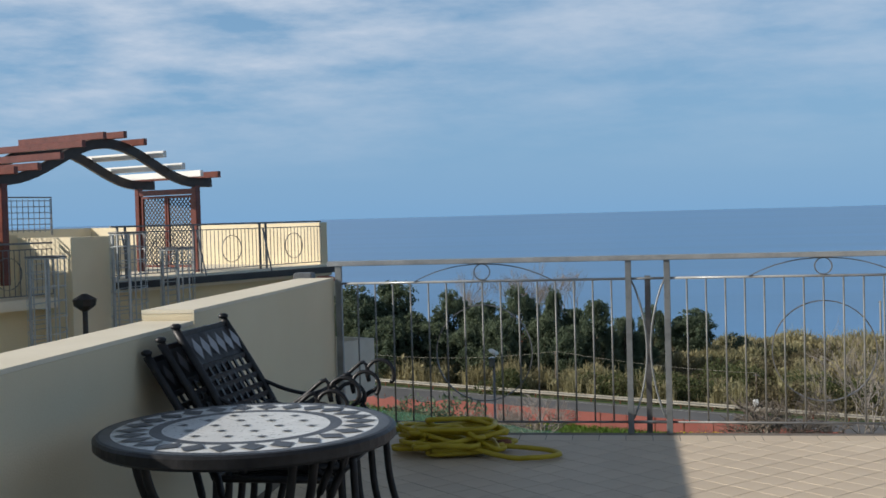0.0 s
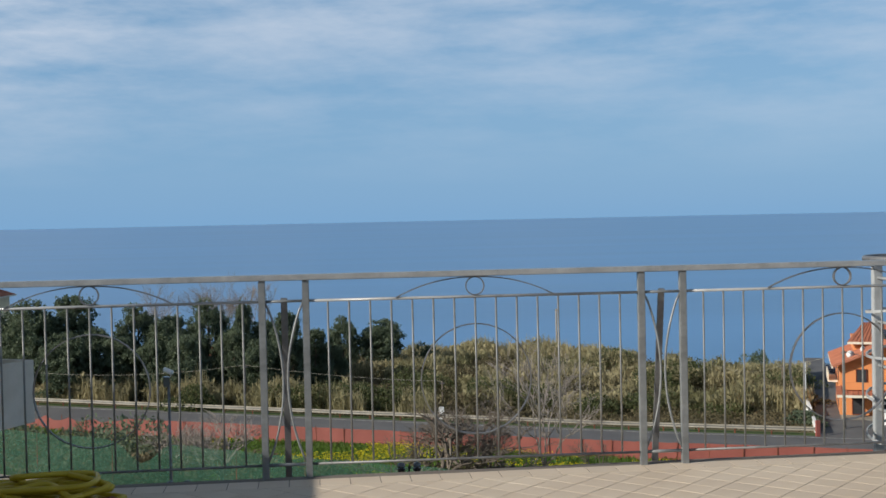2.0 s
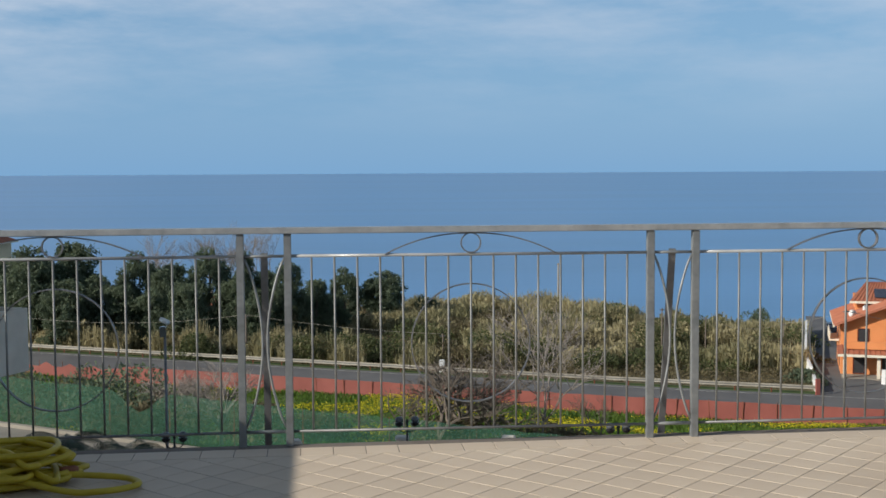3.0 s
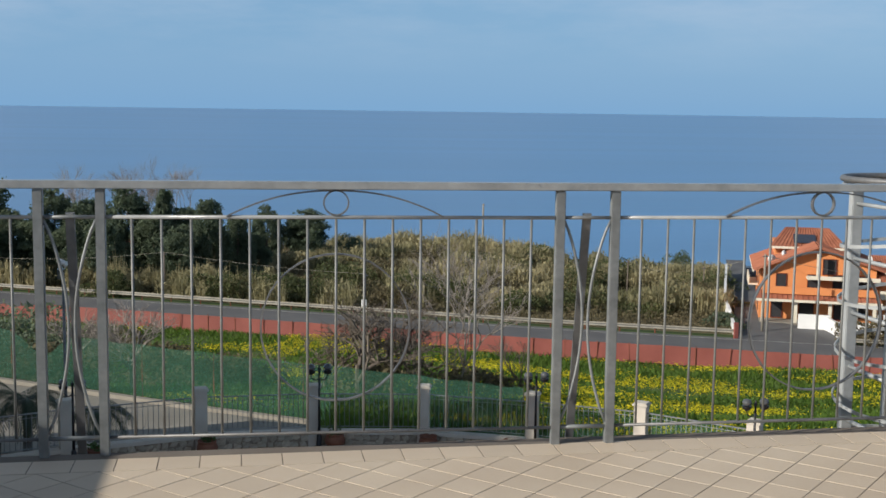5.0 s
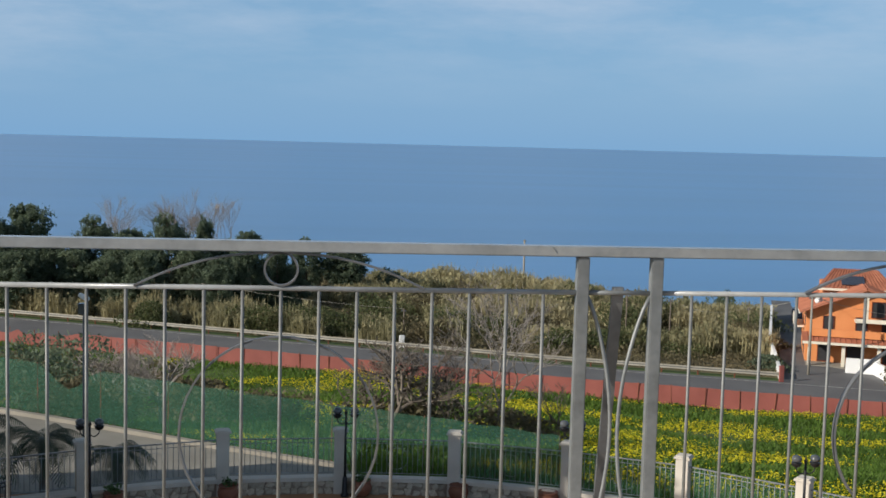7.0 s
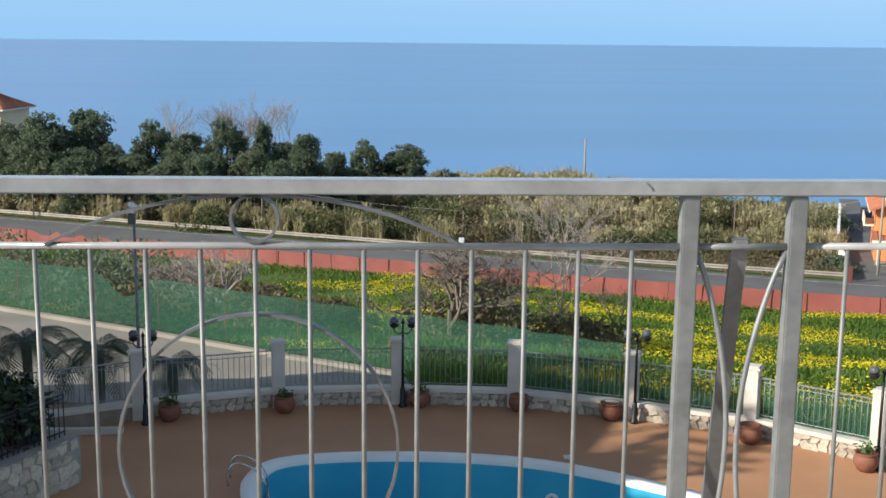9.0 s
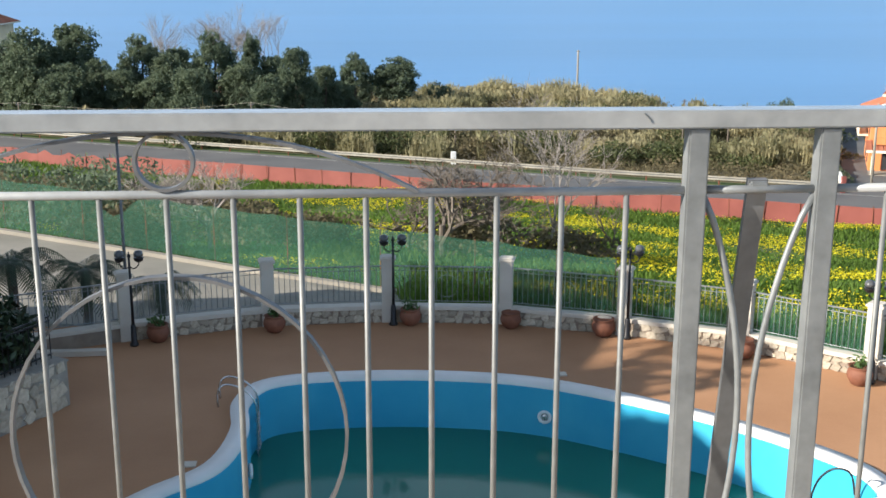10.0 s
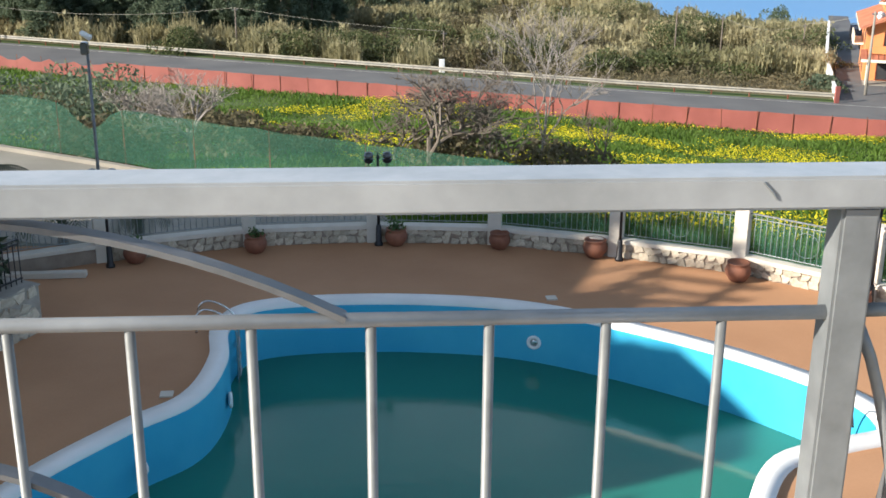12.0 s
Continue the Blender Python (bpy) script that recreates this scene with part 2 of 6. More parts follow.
def smooth_line(pts, steps=6, closed=False):
    """A Catmull-Rom line through points."""
    pts = [Vector(p) for p in pts]
    k, out = len(pts), []
    for i in range(k if closed else k - 1):
        if closed:
            a, b, c, d = pts[i - 1], pts[i], pts[(i + 1) % k], pts[(i + 2) % k]
        else:
            a, b, c, d = pts[max(i - 1, 0)], pts[i], pts[i + 1], pts[min(i + 2, k - 1)]
        for s in range(steps):
            t = s / steps
            out.append(0.5 * (2 * b + (c - a) * t + (2 * a - 5 * b + 4 * c - d) * t * t + (3 * b - a - 3 * c + d) * t ** 3))
    if not closed:
        out.append(pts[-1])
    return out


# ---- levels ----
DECK_Z = -7.25
SEA_Z = -36.0
ROAD_U, ROAD_N = Vector((0.921, -0.389)), Vector((0.389, 0.921))   # along and across the road
GROUND = [(-60, -7.45), (26, -7.9), (32, -9.0), (45, -11.6), (60, -14.2), (80, -16.75), (83, -17.05), (97, -17.2), (105, -17.8), (150, -20.0), (165, -22.5), (190, -39.0)]


def road_climb(u, v):
    """The road climbs slowly away from the houses."""
    return 0.0115 * np.clip(-(u + 12), 0, 80) * np.clip((v - 55) / 22, 0, 1) * np.clip((165 - v) / 40, 0, 1)


def coast_rise(u, v):
    """The low hill between the road and the shore, highest away from the houses."""
    t = np.clip((v - 112) / 33, 0, 1)
    return road_climb(u, v) + 1.8 * np.exp(-((u + 46) / 46) ** 2) * t * t * (3 - 2 * t) * np.clip((175 - v) / 20, 0, 1)


def ground_z(x, y):
    v = 0.389 * x + 0.921 * y
    for (a, za), (b, zb) in zip(GROUND, GROUND[1:]):
        if v <= b:
            return za + (zb - za) * max(0.0, (v - a) / (b - a)) + coast_rise(0.921 * x - 0.389 * y, v)
    return GROUND[-1][1]


def on_road(u, v):
    return ROAD_U * u + ROAD_N * v


# ---- the large structure ----
def build_terrace():
    bm = boxes((-2.2, -9.6, -0.35, 7.0, 0.02, -0.0014))
    solid("floor", bm, GROUT, "terrace slab with grout under the tiles", "floor", kind="structure")
    bm = boxes((-2.22, -9.4, DECK_Z - 0.1, 7.0, -0.12, -0.354))
    solid("wall_front", bm, STUCCO_OLD, "cream rendered building front below the terrace", "wall", kind="structure")
    bm = boxes((-2.2, -9.9, -0.3, 7.0, -9.6, 3.0))
    solid("wall_back", bm, STUCCO, "plain cream house wall behind the terrace", "wall", kind="structure")
    para = thing("parapet", "cream rendered parapet wall with a stepped top beside the table", "parapet", kind="structure")
    part("wall", boxes((-2.2, -9.596, -0.008, -1.965, -2.45, 0.925), (-2.2, -2.45, -0.008, -1.965, 0.0, 0.972)), STUCCO, para)
    # flush strip in a lighter colour that stands for the sunlit wall top
    part("coping", boxes((-2.2, -9.59, 0.926, -1.965, -2.46, 0.942), (-2.2, -2.452, 0.973, -1.965, 0.0, 0.988)), CAP, para, "smooth parapet top, sunlit paleness put into the colour")
build_terrace()

PANEL = 1.816


def railing_panel():
    p = thing("railing", "galvanised steel railing section with arch, small ring and big circle", "railing", "terrace railing panels")
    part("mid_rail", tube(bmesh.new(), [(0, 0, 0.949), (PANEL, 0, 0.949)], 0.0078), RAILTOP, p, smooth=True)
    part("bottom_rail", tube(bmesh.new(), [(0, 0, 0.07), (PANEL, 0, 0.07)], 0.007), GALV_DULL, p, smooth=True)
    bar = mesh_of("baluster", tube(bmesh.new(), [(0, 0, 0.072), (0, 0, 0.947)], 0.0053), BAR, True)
    for i in range(1, 16):
        b = new("baluster", bar)
        b.parent, b.location = p, (PANEL * i / 16, 0, 0)
    mid = PANEL / 2
    part("small_ring", tube(bmesh.new(), circle(mid, 0, 1.007, 0.049), 0, closed=True, flat=(0.02, 0.006, (0, 1, 0))), GALV_DULL, p)
    arch = [(mid + 0.43 * s, 0, 0.952 + 0.104 * (1 - abs(s) ** 2.2)) for s in [i / 12 - 1 for i in range(25)]]
    part("arch", tube(bmesh.new(), arch, 0, flat=(0.02, 0.006, (0, 1, 0))), GALV_DULL, p)
    part("big_circle", tube(bmesh.new(), circle(mid, 0.016, 0.5, 0.30, 48), 0, closed=True, flat=(0.02, 0.006, (0, 1, 0))), GALV_DULL, p)
    return p


def post_pair():
    p = thing("railing_posts", "pair of galvanised railing posts with bowed bars and a raking strut", "railing posts", "terrace railing posts")
    post = mesh_of("post", boxes((-0.0185, -0.0185, -0.004, 0.0185, 0.0185, 1.06), bev=0.003), GALV)
    for s in (-1, 1):
        b = new("post", post)
        b.parent, b.location = p, (0.116 * s, 0, 0)
        bow = [(s * (0.1 - 0.088 * math.sin(math.pi * t) ** 0.8), 0, 0.09 + 0.85 * t) for t in [i / 20 for i in range(21)]]
        part("bowed_bar", tube(bmesh.new(), bow, 0.0062), GALV, p, smooth=True)
    part("cross_bar", tube(bmesh.new(), [(-0.112, 0, 0.949), (0.112, 0, 0.949)], 0.0075), GALV, p, smooth=True)
    part("strut_bracket", boxes((-0.016, -0.004, 0.944, 0.016, 0.014, 0.962), bev=0.003), GALV, p, "small bolted strut bracket")
    part("foot_bar", tube(bmesh.new(), [(-0.1, 0, 0.07), (0.1, 0, 0.07)], 0.009), GALV, p, smooth=True)
    part("strut", tube(bmesh.new(), [(0, 0.012, 0.965), (0, 0.235, -0.18)], 0, flat=(0.035, 0.012, (1, 0, 0))), GALV_DULL, p, "raking flat steel strut")
    return p


def build_railing():
    pair_at = [(-0.004, 0.0), (2.053, -0.068), (4.11, -0.10), (6.16, -0.13)]
    first = post_pair()
    first.matrix_basis = pose(pair_at[0][0], pair_at[0][1], 0)
    for x, y in pair_at[1:]:
        copy_thing(first, pose(x, y, 0, 0, 0, -1.6))
    p = railing_panel()
    p.matrix_basis = pose(-1.926, 0.0, 0)
    for (x, y), (x2, y2) in zip(pair_at, pair_at[1:]):
        copy_thing(p, pose(x + 0.12, y, 0, 0, 0, math.degrees(math.atan2(y2 - y, x2 - x - 0.24))))
    solid("railing_end_post", boxes((-1.952, -0.019, 0.0, -1.914, 0.019, 1.06)), GALV, "galvanised steel end post against the parapet", "railing post")
    pts = [(-2.0, 0.0), *pair_at, (7.0, -0.15)]
    rail = thing("handrail", "flat galvanised steel handrail along the terrace edge", "handrail")
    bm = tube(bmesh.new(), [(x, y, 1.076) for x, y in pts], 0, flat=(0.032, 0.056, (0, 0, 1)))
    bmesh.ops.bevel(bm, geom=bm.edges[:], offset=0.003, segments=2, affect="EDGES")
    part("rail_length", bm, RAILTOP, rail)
    part("weld_seam", tube(bmesh.new(), [(1.836, -0.0895, 1.088), (1.846, -0.0905, 1.077), (1.849, -0.09, 1.072)], 0.0013, 6), GALV, rail, "grey weld seam on the rail")
build_railing()

# pool, deck and garden wall
FENCE = [(-3.59, 23.85), (-0.42, 24.7), (2.44, 24.77), (5.24, 24.37), (7.85, 23.29), (10.27, 21.98), (12.35, 20.07), (14.4, 17.9), (16.2, 15.6)]
POOL = [(-3.3, 14.0), (-2.0, 15.8), (-1.1, 16.75), (-0.78, 18.2), (-0.85, 19.6), (-0.35, 20.75), (1.1, 21.12), (3.4, 20.98), (5.6, 20.3), (8.0, 18.55), (9.55, 16.9), (10.35, 15.5), (10.2, 14.35), (9.3, 14.0), (8.2, 13.6), (7.4, 12.4), (6.6, 10.6), (4.5, 9.4), (1.0, 9.2), (-2.2, 10.0), (-3.8, 12.0)]


DECK_EDGE = [(-9, -0.5), (-9, 25.0), (-3.4, 25.0), (2.6, 25.1), (5.5, 24.6), (8.2, 23.6), (10.5, 22.1), (12.6, 20.2), (16.4, 15.7), (20, 10), (20, -0.5)]


def build_pool():
    outer = [Vector((p.x, p.y)) for p in smooth_line([(x, y, 0) for x, y in POOL], 6, True)]
    k = len(outer)
    inner = []
    for i, p in enumerate(outer):
        d = outer[(i + 1) % k] - outer[i - 1]
        inner.append(p + Vector((d.y, -d.x)).normalized() * 0.34)
    # deck with the pool cut out
    bm = bmesh.new()
    rim = [bm.verts.new((p.x, p.y, DECK_Z)) for p in outer]
    ring = [bm.verts.new((p[0], p[1], DECK_Z)) for p in DECK_EDGE]
    edges = [bm.edges.new((rim[i], rim[(i + 1) % k])) for i in range(k)] + [bm.edges.new((ring[i], ring[(i + 1) % len(ring)])) for i in range(len(ring))]
    bmesh.ops.triangle_fill(bm, use_beauty=True, edges=edges)
    solid("deck", bm, DECK, "brick red coated pool deck", "deck", kind="structure")
    pool = thing("swimming_pool", "half empty kidney shaped pool with blue walls and green water", "pool", kind="structure")
    bm = bmesh.new()
    loops = [[bm.verts.new((q.x, q.y, z)) for q in line] for line, z in ((outer, DECK_Z - 0.02), (outer, DECK_Z + 0.09), (inner, DECK_Z + 0.09), (inner, DECK_Z - 0.02))]
    for a, b in zip(loops, loops[1:]):
        for i in range(k):
            bm.faces.new((a[i], a[(i + 1) % k], b[(i + 1) % k], b[i]))
    part("coping", bm, RIM_WHITE, pool, "white painted pool coping", True)
    bm = bmesh.new()
    a, b = [[bm.verts.new((q.x, q.y, z)) for q in inner] for z in (DECK_Z - 0.02, DECK_Z - 2.3)]
    for i in range(k):
        bm.faces.new((a[i], a[(i + 1) % k], b[(i + 1) % k], b[i]))
    part("wall", bm, POOL_BLUE, pool, "sky blue painted pool wall", True)
    bm = bmesh.new()
    bm.faces.new([bm.verts.new((q.x, q.y, DECK_Z - 2.3)) for q in inner])
    part("bottom", bm, POOL_BLUE, pool)
    bm = bmesh.new()
    bm.faces.new([bm.verts.new((q.x, q.y, DECK_Z - 1.06)) for q in inner])
    part("water", bm, WATER_POOL, pool, "murky green pool water")


def water(name, c, rough, bump_scale, strength, stretch=(1, 1, 1)):
    m = mat(name, c, tuple(v * 1.25 for v in c), 0.15, rough)
    n, l = m.node_tree.nodes, m.node_tree.links
    b = n["Principled BSDF"]
    for k in list(b.inputs["Roughness"].links):
        l.remove(k)
    b.inputs["Roughness"].default_value = rough
    b.inputs["IOR"].default_value = 1.33
    tc, mp, w, bp = n.new("ShaderNodeTexCoord"), n.new("ShaderNodeMapping"), n.new("ShaderNodeTexNoise"), n.new("ShaderNodeBump")
    mp.inputs["Scale"].default_value = stretch
    w.inputs["Scale"].default_value, w.inputs["Detail"].default_value = bump_scale, 5
    bp.inputs["Strength"].default_value, bp.inputs["Distance"].default_value = strength, 0.1
    l.new(tc.outputs["Object"], mp.inputs["Vector"])
    l.new(mp.outputs["Vector"], w.inputs["Vector"])
    l.new(w.outputs["Fac"], bp.inputs["Height"])
    l.new(bp.outputs["Normal"], b.inputs["Normal"])
    return m


WATER_POOL = water("murky pool water", (0.015, 0.158, 0.124), 0.08, 1.5, 0.05)
SEA = water("sea water", (0.056, 0.178, 0.37), 0.28, 0.035, 0.9, (1, 3, 1))
swell, drift = SEA.node_tree.nodes["Noise Texture"], SEA.node_tree.nodes.new("ShaderNodeMapping")
swell.inputs["Scale"].default_value = 1.0
drift.inputs["Scale"].default_value = (0.0016, 0.009, 1.0)
SEA.node_tree.links.new(SEA.node_tree.nodes["Texture Coordinate"].outputs["Object"], drift.inputs["Vector"])
SEA.node_tree.links.new(drift.outputs["Vector"], swell.inputs["Vector"])
build_pool()


def build_land():
    bm = bmesh.new()
    us = [-420, -250, -160, -110, -80, -60, -45, -32, -22, -12, -4, 4, 12, 20, 28, 36, 44, 52, 62, 75, 95, 130, 200, 420]
    vs = [27.2, 30, 34, 38, 42, 46, 50, 55, 60, 65, 70, 75, 80, 83, 90, 97, 101, 105, 115, 125, 135, 145, 150, 158, 165, 172, 180, 190]
    rows = []
    for v in vs:
        row = []
        for u in us:
            p = on_road(u, v)
            bump = 0.0 if 81 < v < 99 or v < 30 else noise.noise(Vector((p.x * 0.06, p.y * 0.06, 0))) * 0.7
            row.append(bm.verts.new((p.x, p.y, ground_z(p.x, p.y) + bump)))
        rows.append(row)
    for a, b in zip(rows, rows[1:]):
        for i in range(len(us) - 1):
            bm.faces.new((a[i], a[i + 1], b[i + 1], b[i]))
    # the plot round the pool deck
    back = [bm.verts.new((*on_road(u, -60), -7.6)) for u in (420, -420)]
    outer = rows[0] + back
    hole = [bm.verts.new((x, y, DECK_Z - 0.75)) for x, y in DECK_EDGE]
    loops = [bm.edges.get((a, b)) or bm.edges.new((a, b)) for line in (outer, hole) for a, b in zip(line, line[1:] + line[:1])]
    bmesh.ops.triangle_fill(bm, use_beauty=True, edges=loops)
    bm.faces.ensure_lookup_table()
    ob = solid("ground", bm, SOIL, "green and dry sloping ground down to the coast", "ground", kind="structure", smooth=True)
    ob.data.materials.append(DRYSOIL)
    for f in ob.data.polygons:
        c = f.center
        if 0.389 * c.x + 0.921 * c.y > 96:
            f.material_index = 1
    # road
    def strip(v0, v1, dz, name, material, label, u0=-400, u1=400):
        b = bmesh.new()
        prev = None
        for i in range(101):
            u = u0 + (u1 - u0) * i / 100
            cur = [b.verts.new((*on_road(u, v), ground_z(*on_road(u, v)) + dz)) for v in (v0, v1)]
            if prev:
                b.faces.new((prev[0], cur[0], cur[1], prev[1]))
            prev = cur
        return solid(name, b, material, label, "road", kind="structure")
    strip(83.2, 95.3, 0.05, "road", ASPHALT, "grey asphalt road above the coast")
    bm = bmesh.new()
    pts = [(-4500, 150, SEA_Z), (4500, 150, SEA_Z), (4500, 4900, 2.5), (-4500, 4900, 2.5)]
    bm.faces.new([bm.verts.new(p) for p in pts])
    solid("sea", bm, SEA, "calm blue sea out to the horizon", "sea", kind="structure")
build_land()



# ---- greenery helpers ----
def quads_mesh(name, pts, material):
    """One mesh from an (n, 4, 3) array of four-cornered leaves."""
    pts = np.asarray(pts, dtype=np.float32)
    n = len(pts)
    me = bpy.data.meshes.new(name)
    me.vertices.add(n * 4)
    me.vertices.foreach_set("co", pts.reshape(-1))
    me.loops.add(n * 4)
    me.loops.foreach_set("vertex_index", np.arange(n * 4, dtype=np.int32))
    me.polygons.add(n)
    me.polygons.foreach_set("loop_start", np.arange(0, n * 4, 4, dtype=np.int32))
    me.update(calc_edges=True)
    me.materials.append(material)
    return me


def leaves(rng, centres, size, flatness=0.0):
    """Leaf-shaped quads of about that size, turned at random, at the centres."""
    n = len(centres)
    d = rng.normal(size=(n, 3))
    d[:, 2] *= 1 - flatness
    d /= np.linalg.norm(d, axis=1)[:, None]
    e = np.cross(d, rng.normal(size=(n, 3)))
    e /= np.linalg.norm(e, axis=1)[:, None]
    s = (size * rng.uniform(0.6, 1.4, n))[:, None]
    return np.stack([centres - d * s, centres + e * s * 0.45, centres + d * s, centres - e * s * 0.45], 1)


def blades(rng, base, height, width, lean=0.2):
    """Upright tapered blades."""
    n = len(base)
    a = rng.uniform(0, 2 * np.pi, n)
    side = np.stack([np.cos(a), np.sin(a), np.zeros(n)], 1) * (np.asarray(width) * rng.uniform(0.6, 1.3, n))[:, None]
    h = np.asarray(height) * rng.uniform(0.65, 1.25, n)
    tip = base + np.stack([rng.normal(0, lean, n) * h, rng.normal(0, lean, n) * h, h], 1)
    return np.stack([base - side, base + side, tip + side * 0.35, tip - side * 0.35], 1)


def field_noise(x, y, f, seed=0.0):
    return np.array([noise.fractal(Vector((a * f, b * f, seed)), 1.0, 2.0, 3) for a, b in zip(x, y)])


GZ_V, GZ_Z = np.array([g[0] for g in GROUND]), np.array([g[1] for g in GROUND])


def ground_many(x, y):
    v = 0.389 * x + 0.921 * y
    z = np.interp(v, GZ_V, GZ_Z) + coast_rise(0.921 * x - 0.389 * y, v)
    bump = np.array([noise.noise(Vector((a * 0.06, b * 0.06, 0))) * 0.7 for a, b in zip(x, y)])
    return z + np.where(((v > 81) & (v < 99)) | (v < 30), 0, bump)


def scatter(rng, n, u0, u1, v0, v1):
    u, v = rng.uniform(u0, u1, n), rng.uniform(v0, v1, n)
    return 0.921 * u + 0.389 * v, -0.389 * u + 0.921 * v, u, v


def bush(name, at, rx, rz, n, size, material, label, seed, group="", category="bush"):
    rng = np.random.default_rng(seed)
    lobes = rng.normal(0, 0.5, (7, 3)) * (rx * 0.7, rx * 0.7, rz * 0.3) + (0, 0, rz * 0.45)
    pick = rng.integers(0, 7, n)
    d = rng.normal(size=(n, 3))
    d /= np.linalg.norm(d, axis=1)[:, None]
    c = lobes[pick] + d * (rng.uniform(0.55, 1.05, n) ** 0.5)[:, None] * np.array([rx, rx, rz]) * 0.5
    c = c[c[:, 2] > 0]
    ob = thing(name, label, category, group, at=at)
    sub = new("foliage", quads_mesh("foliage", leaves(rng, c, size), material))
    sub.parent = ob
    bm = bmesh.new()
    for i in range(6):
        t = lobes[i]
        tube(bm, [(0, 0, -0.15), (t[0] * 0.4, t[1] * 0.4, t[2] * 0.5), tuple(t)], [0.05, 0.03, 0.012], 5)
    part("stems", bm, BARK, ob)
    return ob


def bare_tree(name, at, height, spread, label, seed, depth=5, r0=0.07, material=None, group=""):
    rng = random.Random(seed)
    ob = thing(name, label, "tree", group, at=at)
    trunk, twigs = bmesh.new(), bmesh.new()

    def grow(p, d, length, r, level):
        q = p + d * length
        mid = p + d * length * 0.5 + Vector((rng.uniform(-1, 1), rng.uniform(-1, 1), rng.uniform(-1, 1))) * length * 0.09
        tube(trunk if level < 2 else twigs, [p, mid, q], [r, r * 0.82, r * 0.62], 6 if level < 2 else 4)
        if level >= depth:
            return
        for i in range(rng.choice((2, 3, 3)) + (level == 0)):
            e = (d + Vector((rng.uniform(-1, 1), rng.uniform(-1, 1), rng.uniform(-0.35, 0.6))) * spread).normalized()
            grow(p + d * length * rng.uniform(0.55, 1.0), e, length * rng.uniform(0.62, 0.88), max(r * 0.66, 0.008), level + 1)
    grow(Vector((0, 0, -0.2)), Vector((rng.uniform(-0.1, 0.1), rng.uniform(-0.1, 0.1), 1)).normalized(), height * 0.3, r0, 0)
    part("trunk", trunk, material or BARK, ob)
    part("crown", twigs, material or BARK, ob)
    return ob


def leafy_tree(name, label, seed, shape=0.5, n=24000, size=0.15):
    """A tree 10 m high and 6 m wide; shape: 0 a round crown, 1 a pointed one. The crown is a heap of leafy clumps."""
    rng = np.random.default_rng(seed)
    ob = thing(name, label, "tree", "trees by the coast road")
    bm = bmesh.new()
    tube(bm, [(0, 0, -0.8), (0.1, 0, 3.0), (-0.1, 0.1, 6.0), (0, 0, 8.6)], [0.24, 0.19, 0.12, 0.04], 7)
    lobes, rads = [(0.0, 0.0, 9.0 - 0.4 * shape)], [0.85 - 0.35 * shape]
    for i in range(64):
        f = rng.uniform(0.0, 0.95)
        z = 1.2 + 7.9 * f
        wide = (1 - shape) * math.sin(math.pi * (0.18 + 0.80 * f)) ** 0.6 + shape * (1.05 - 0.95 * f)
        a, reach = rng.uniform(0, 2 * math.pi), 2.75 * wide * rng.uniform(0.45, 1.0) ** 0.6
        lobes.append((reach * math.cos(a), reach * math.sin(a), z))
        rads.append(rng.uniform(0.7, 1.35) * (0.8 + 0.35 * wide))
        if i < 12:
            tube(bm, [(0, 0, z * 0.8), (0.5 * lobes[-1][0], 0.5 * lobes[-1][1], z * 0.93), lobes[-1]], [0.08, 0.05, 0.02], 5)
    part("trunk", bm, BARK, ob)
    lobes, rads = np.array(lobes), np.array(rads)
    weight = rads ** 2 / (rads ** 2).sum()
    pick = rng.choice(len(rads), n, p=weight)
    # each clump carries smaller sprays, and leaves gather round the sprays
    spray = rng.normal(size=(len(rads), 11, 3))
    spray[:, :, 2] += 0.25
    spray /= np.linalg.norm(spray, axis=2)[:, :, None]
    spray *= rng.uniform(0.45, 1.15, (len(rads), 11, 1))
    d = spray[pick, rng.integers(0, 11, n)]
    c = lobes[pick] + (d * (1.0, 1.0, 0.85) + rng.normal(0, 0.17, (n, 3))) * rads[pick][:, None]
    sub = new("crown", quads_mesh("crown", leaves(rng, c, size), LEAF))
    sub.parent = ob
    return ob


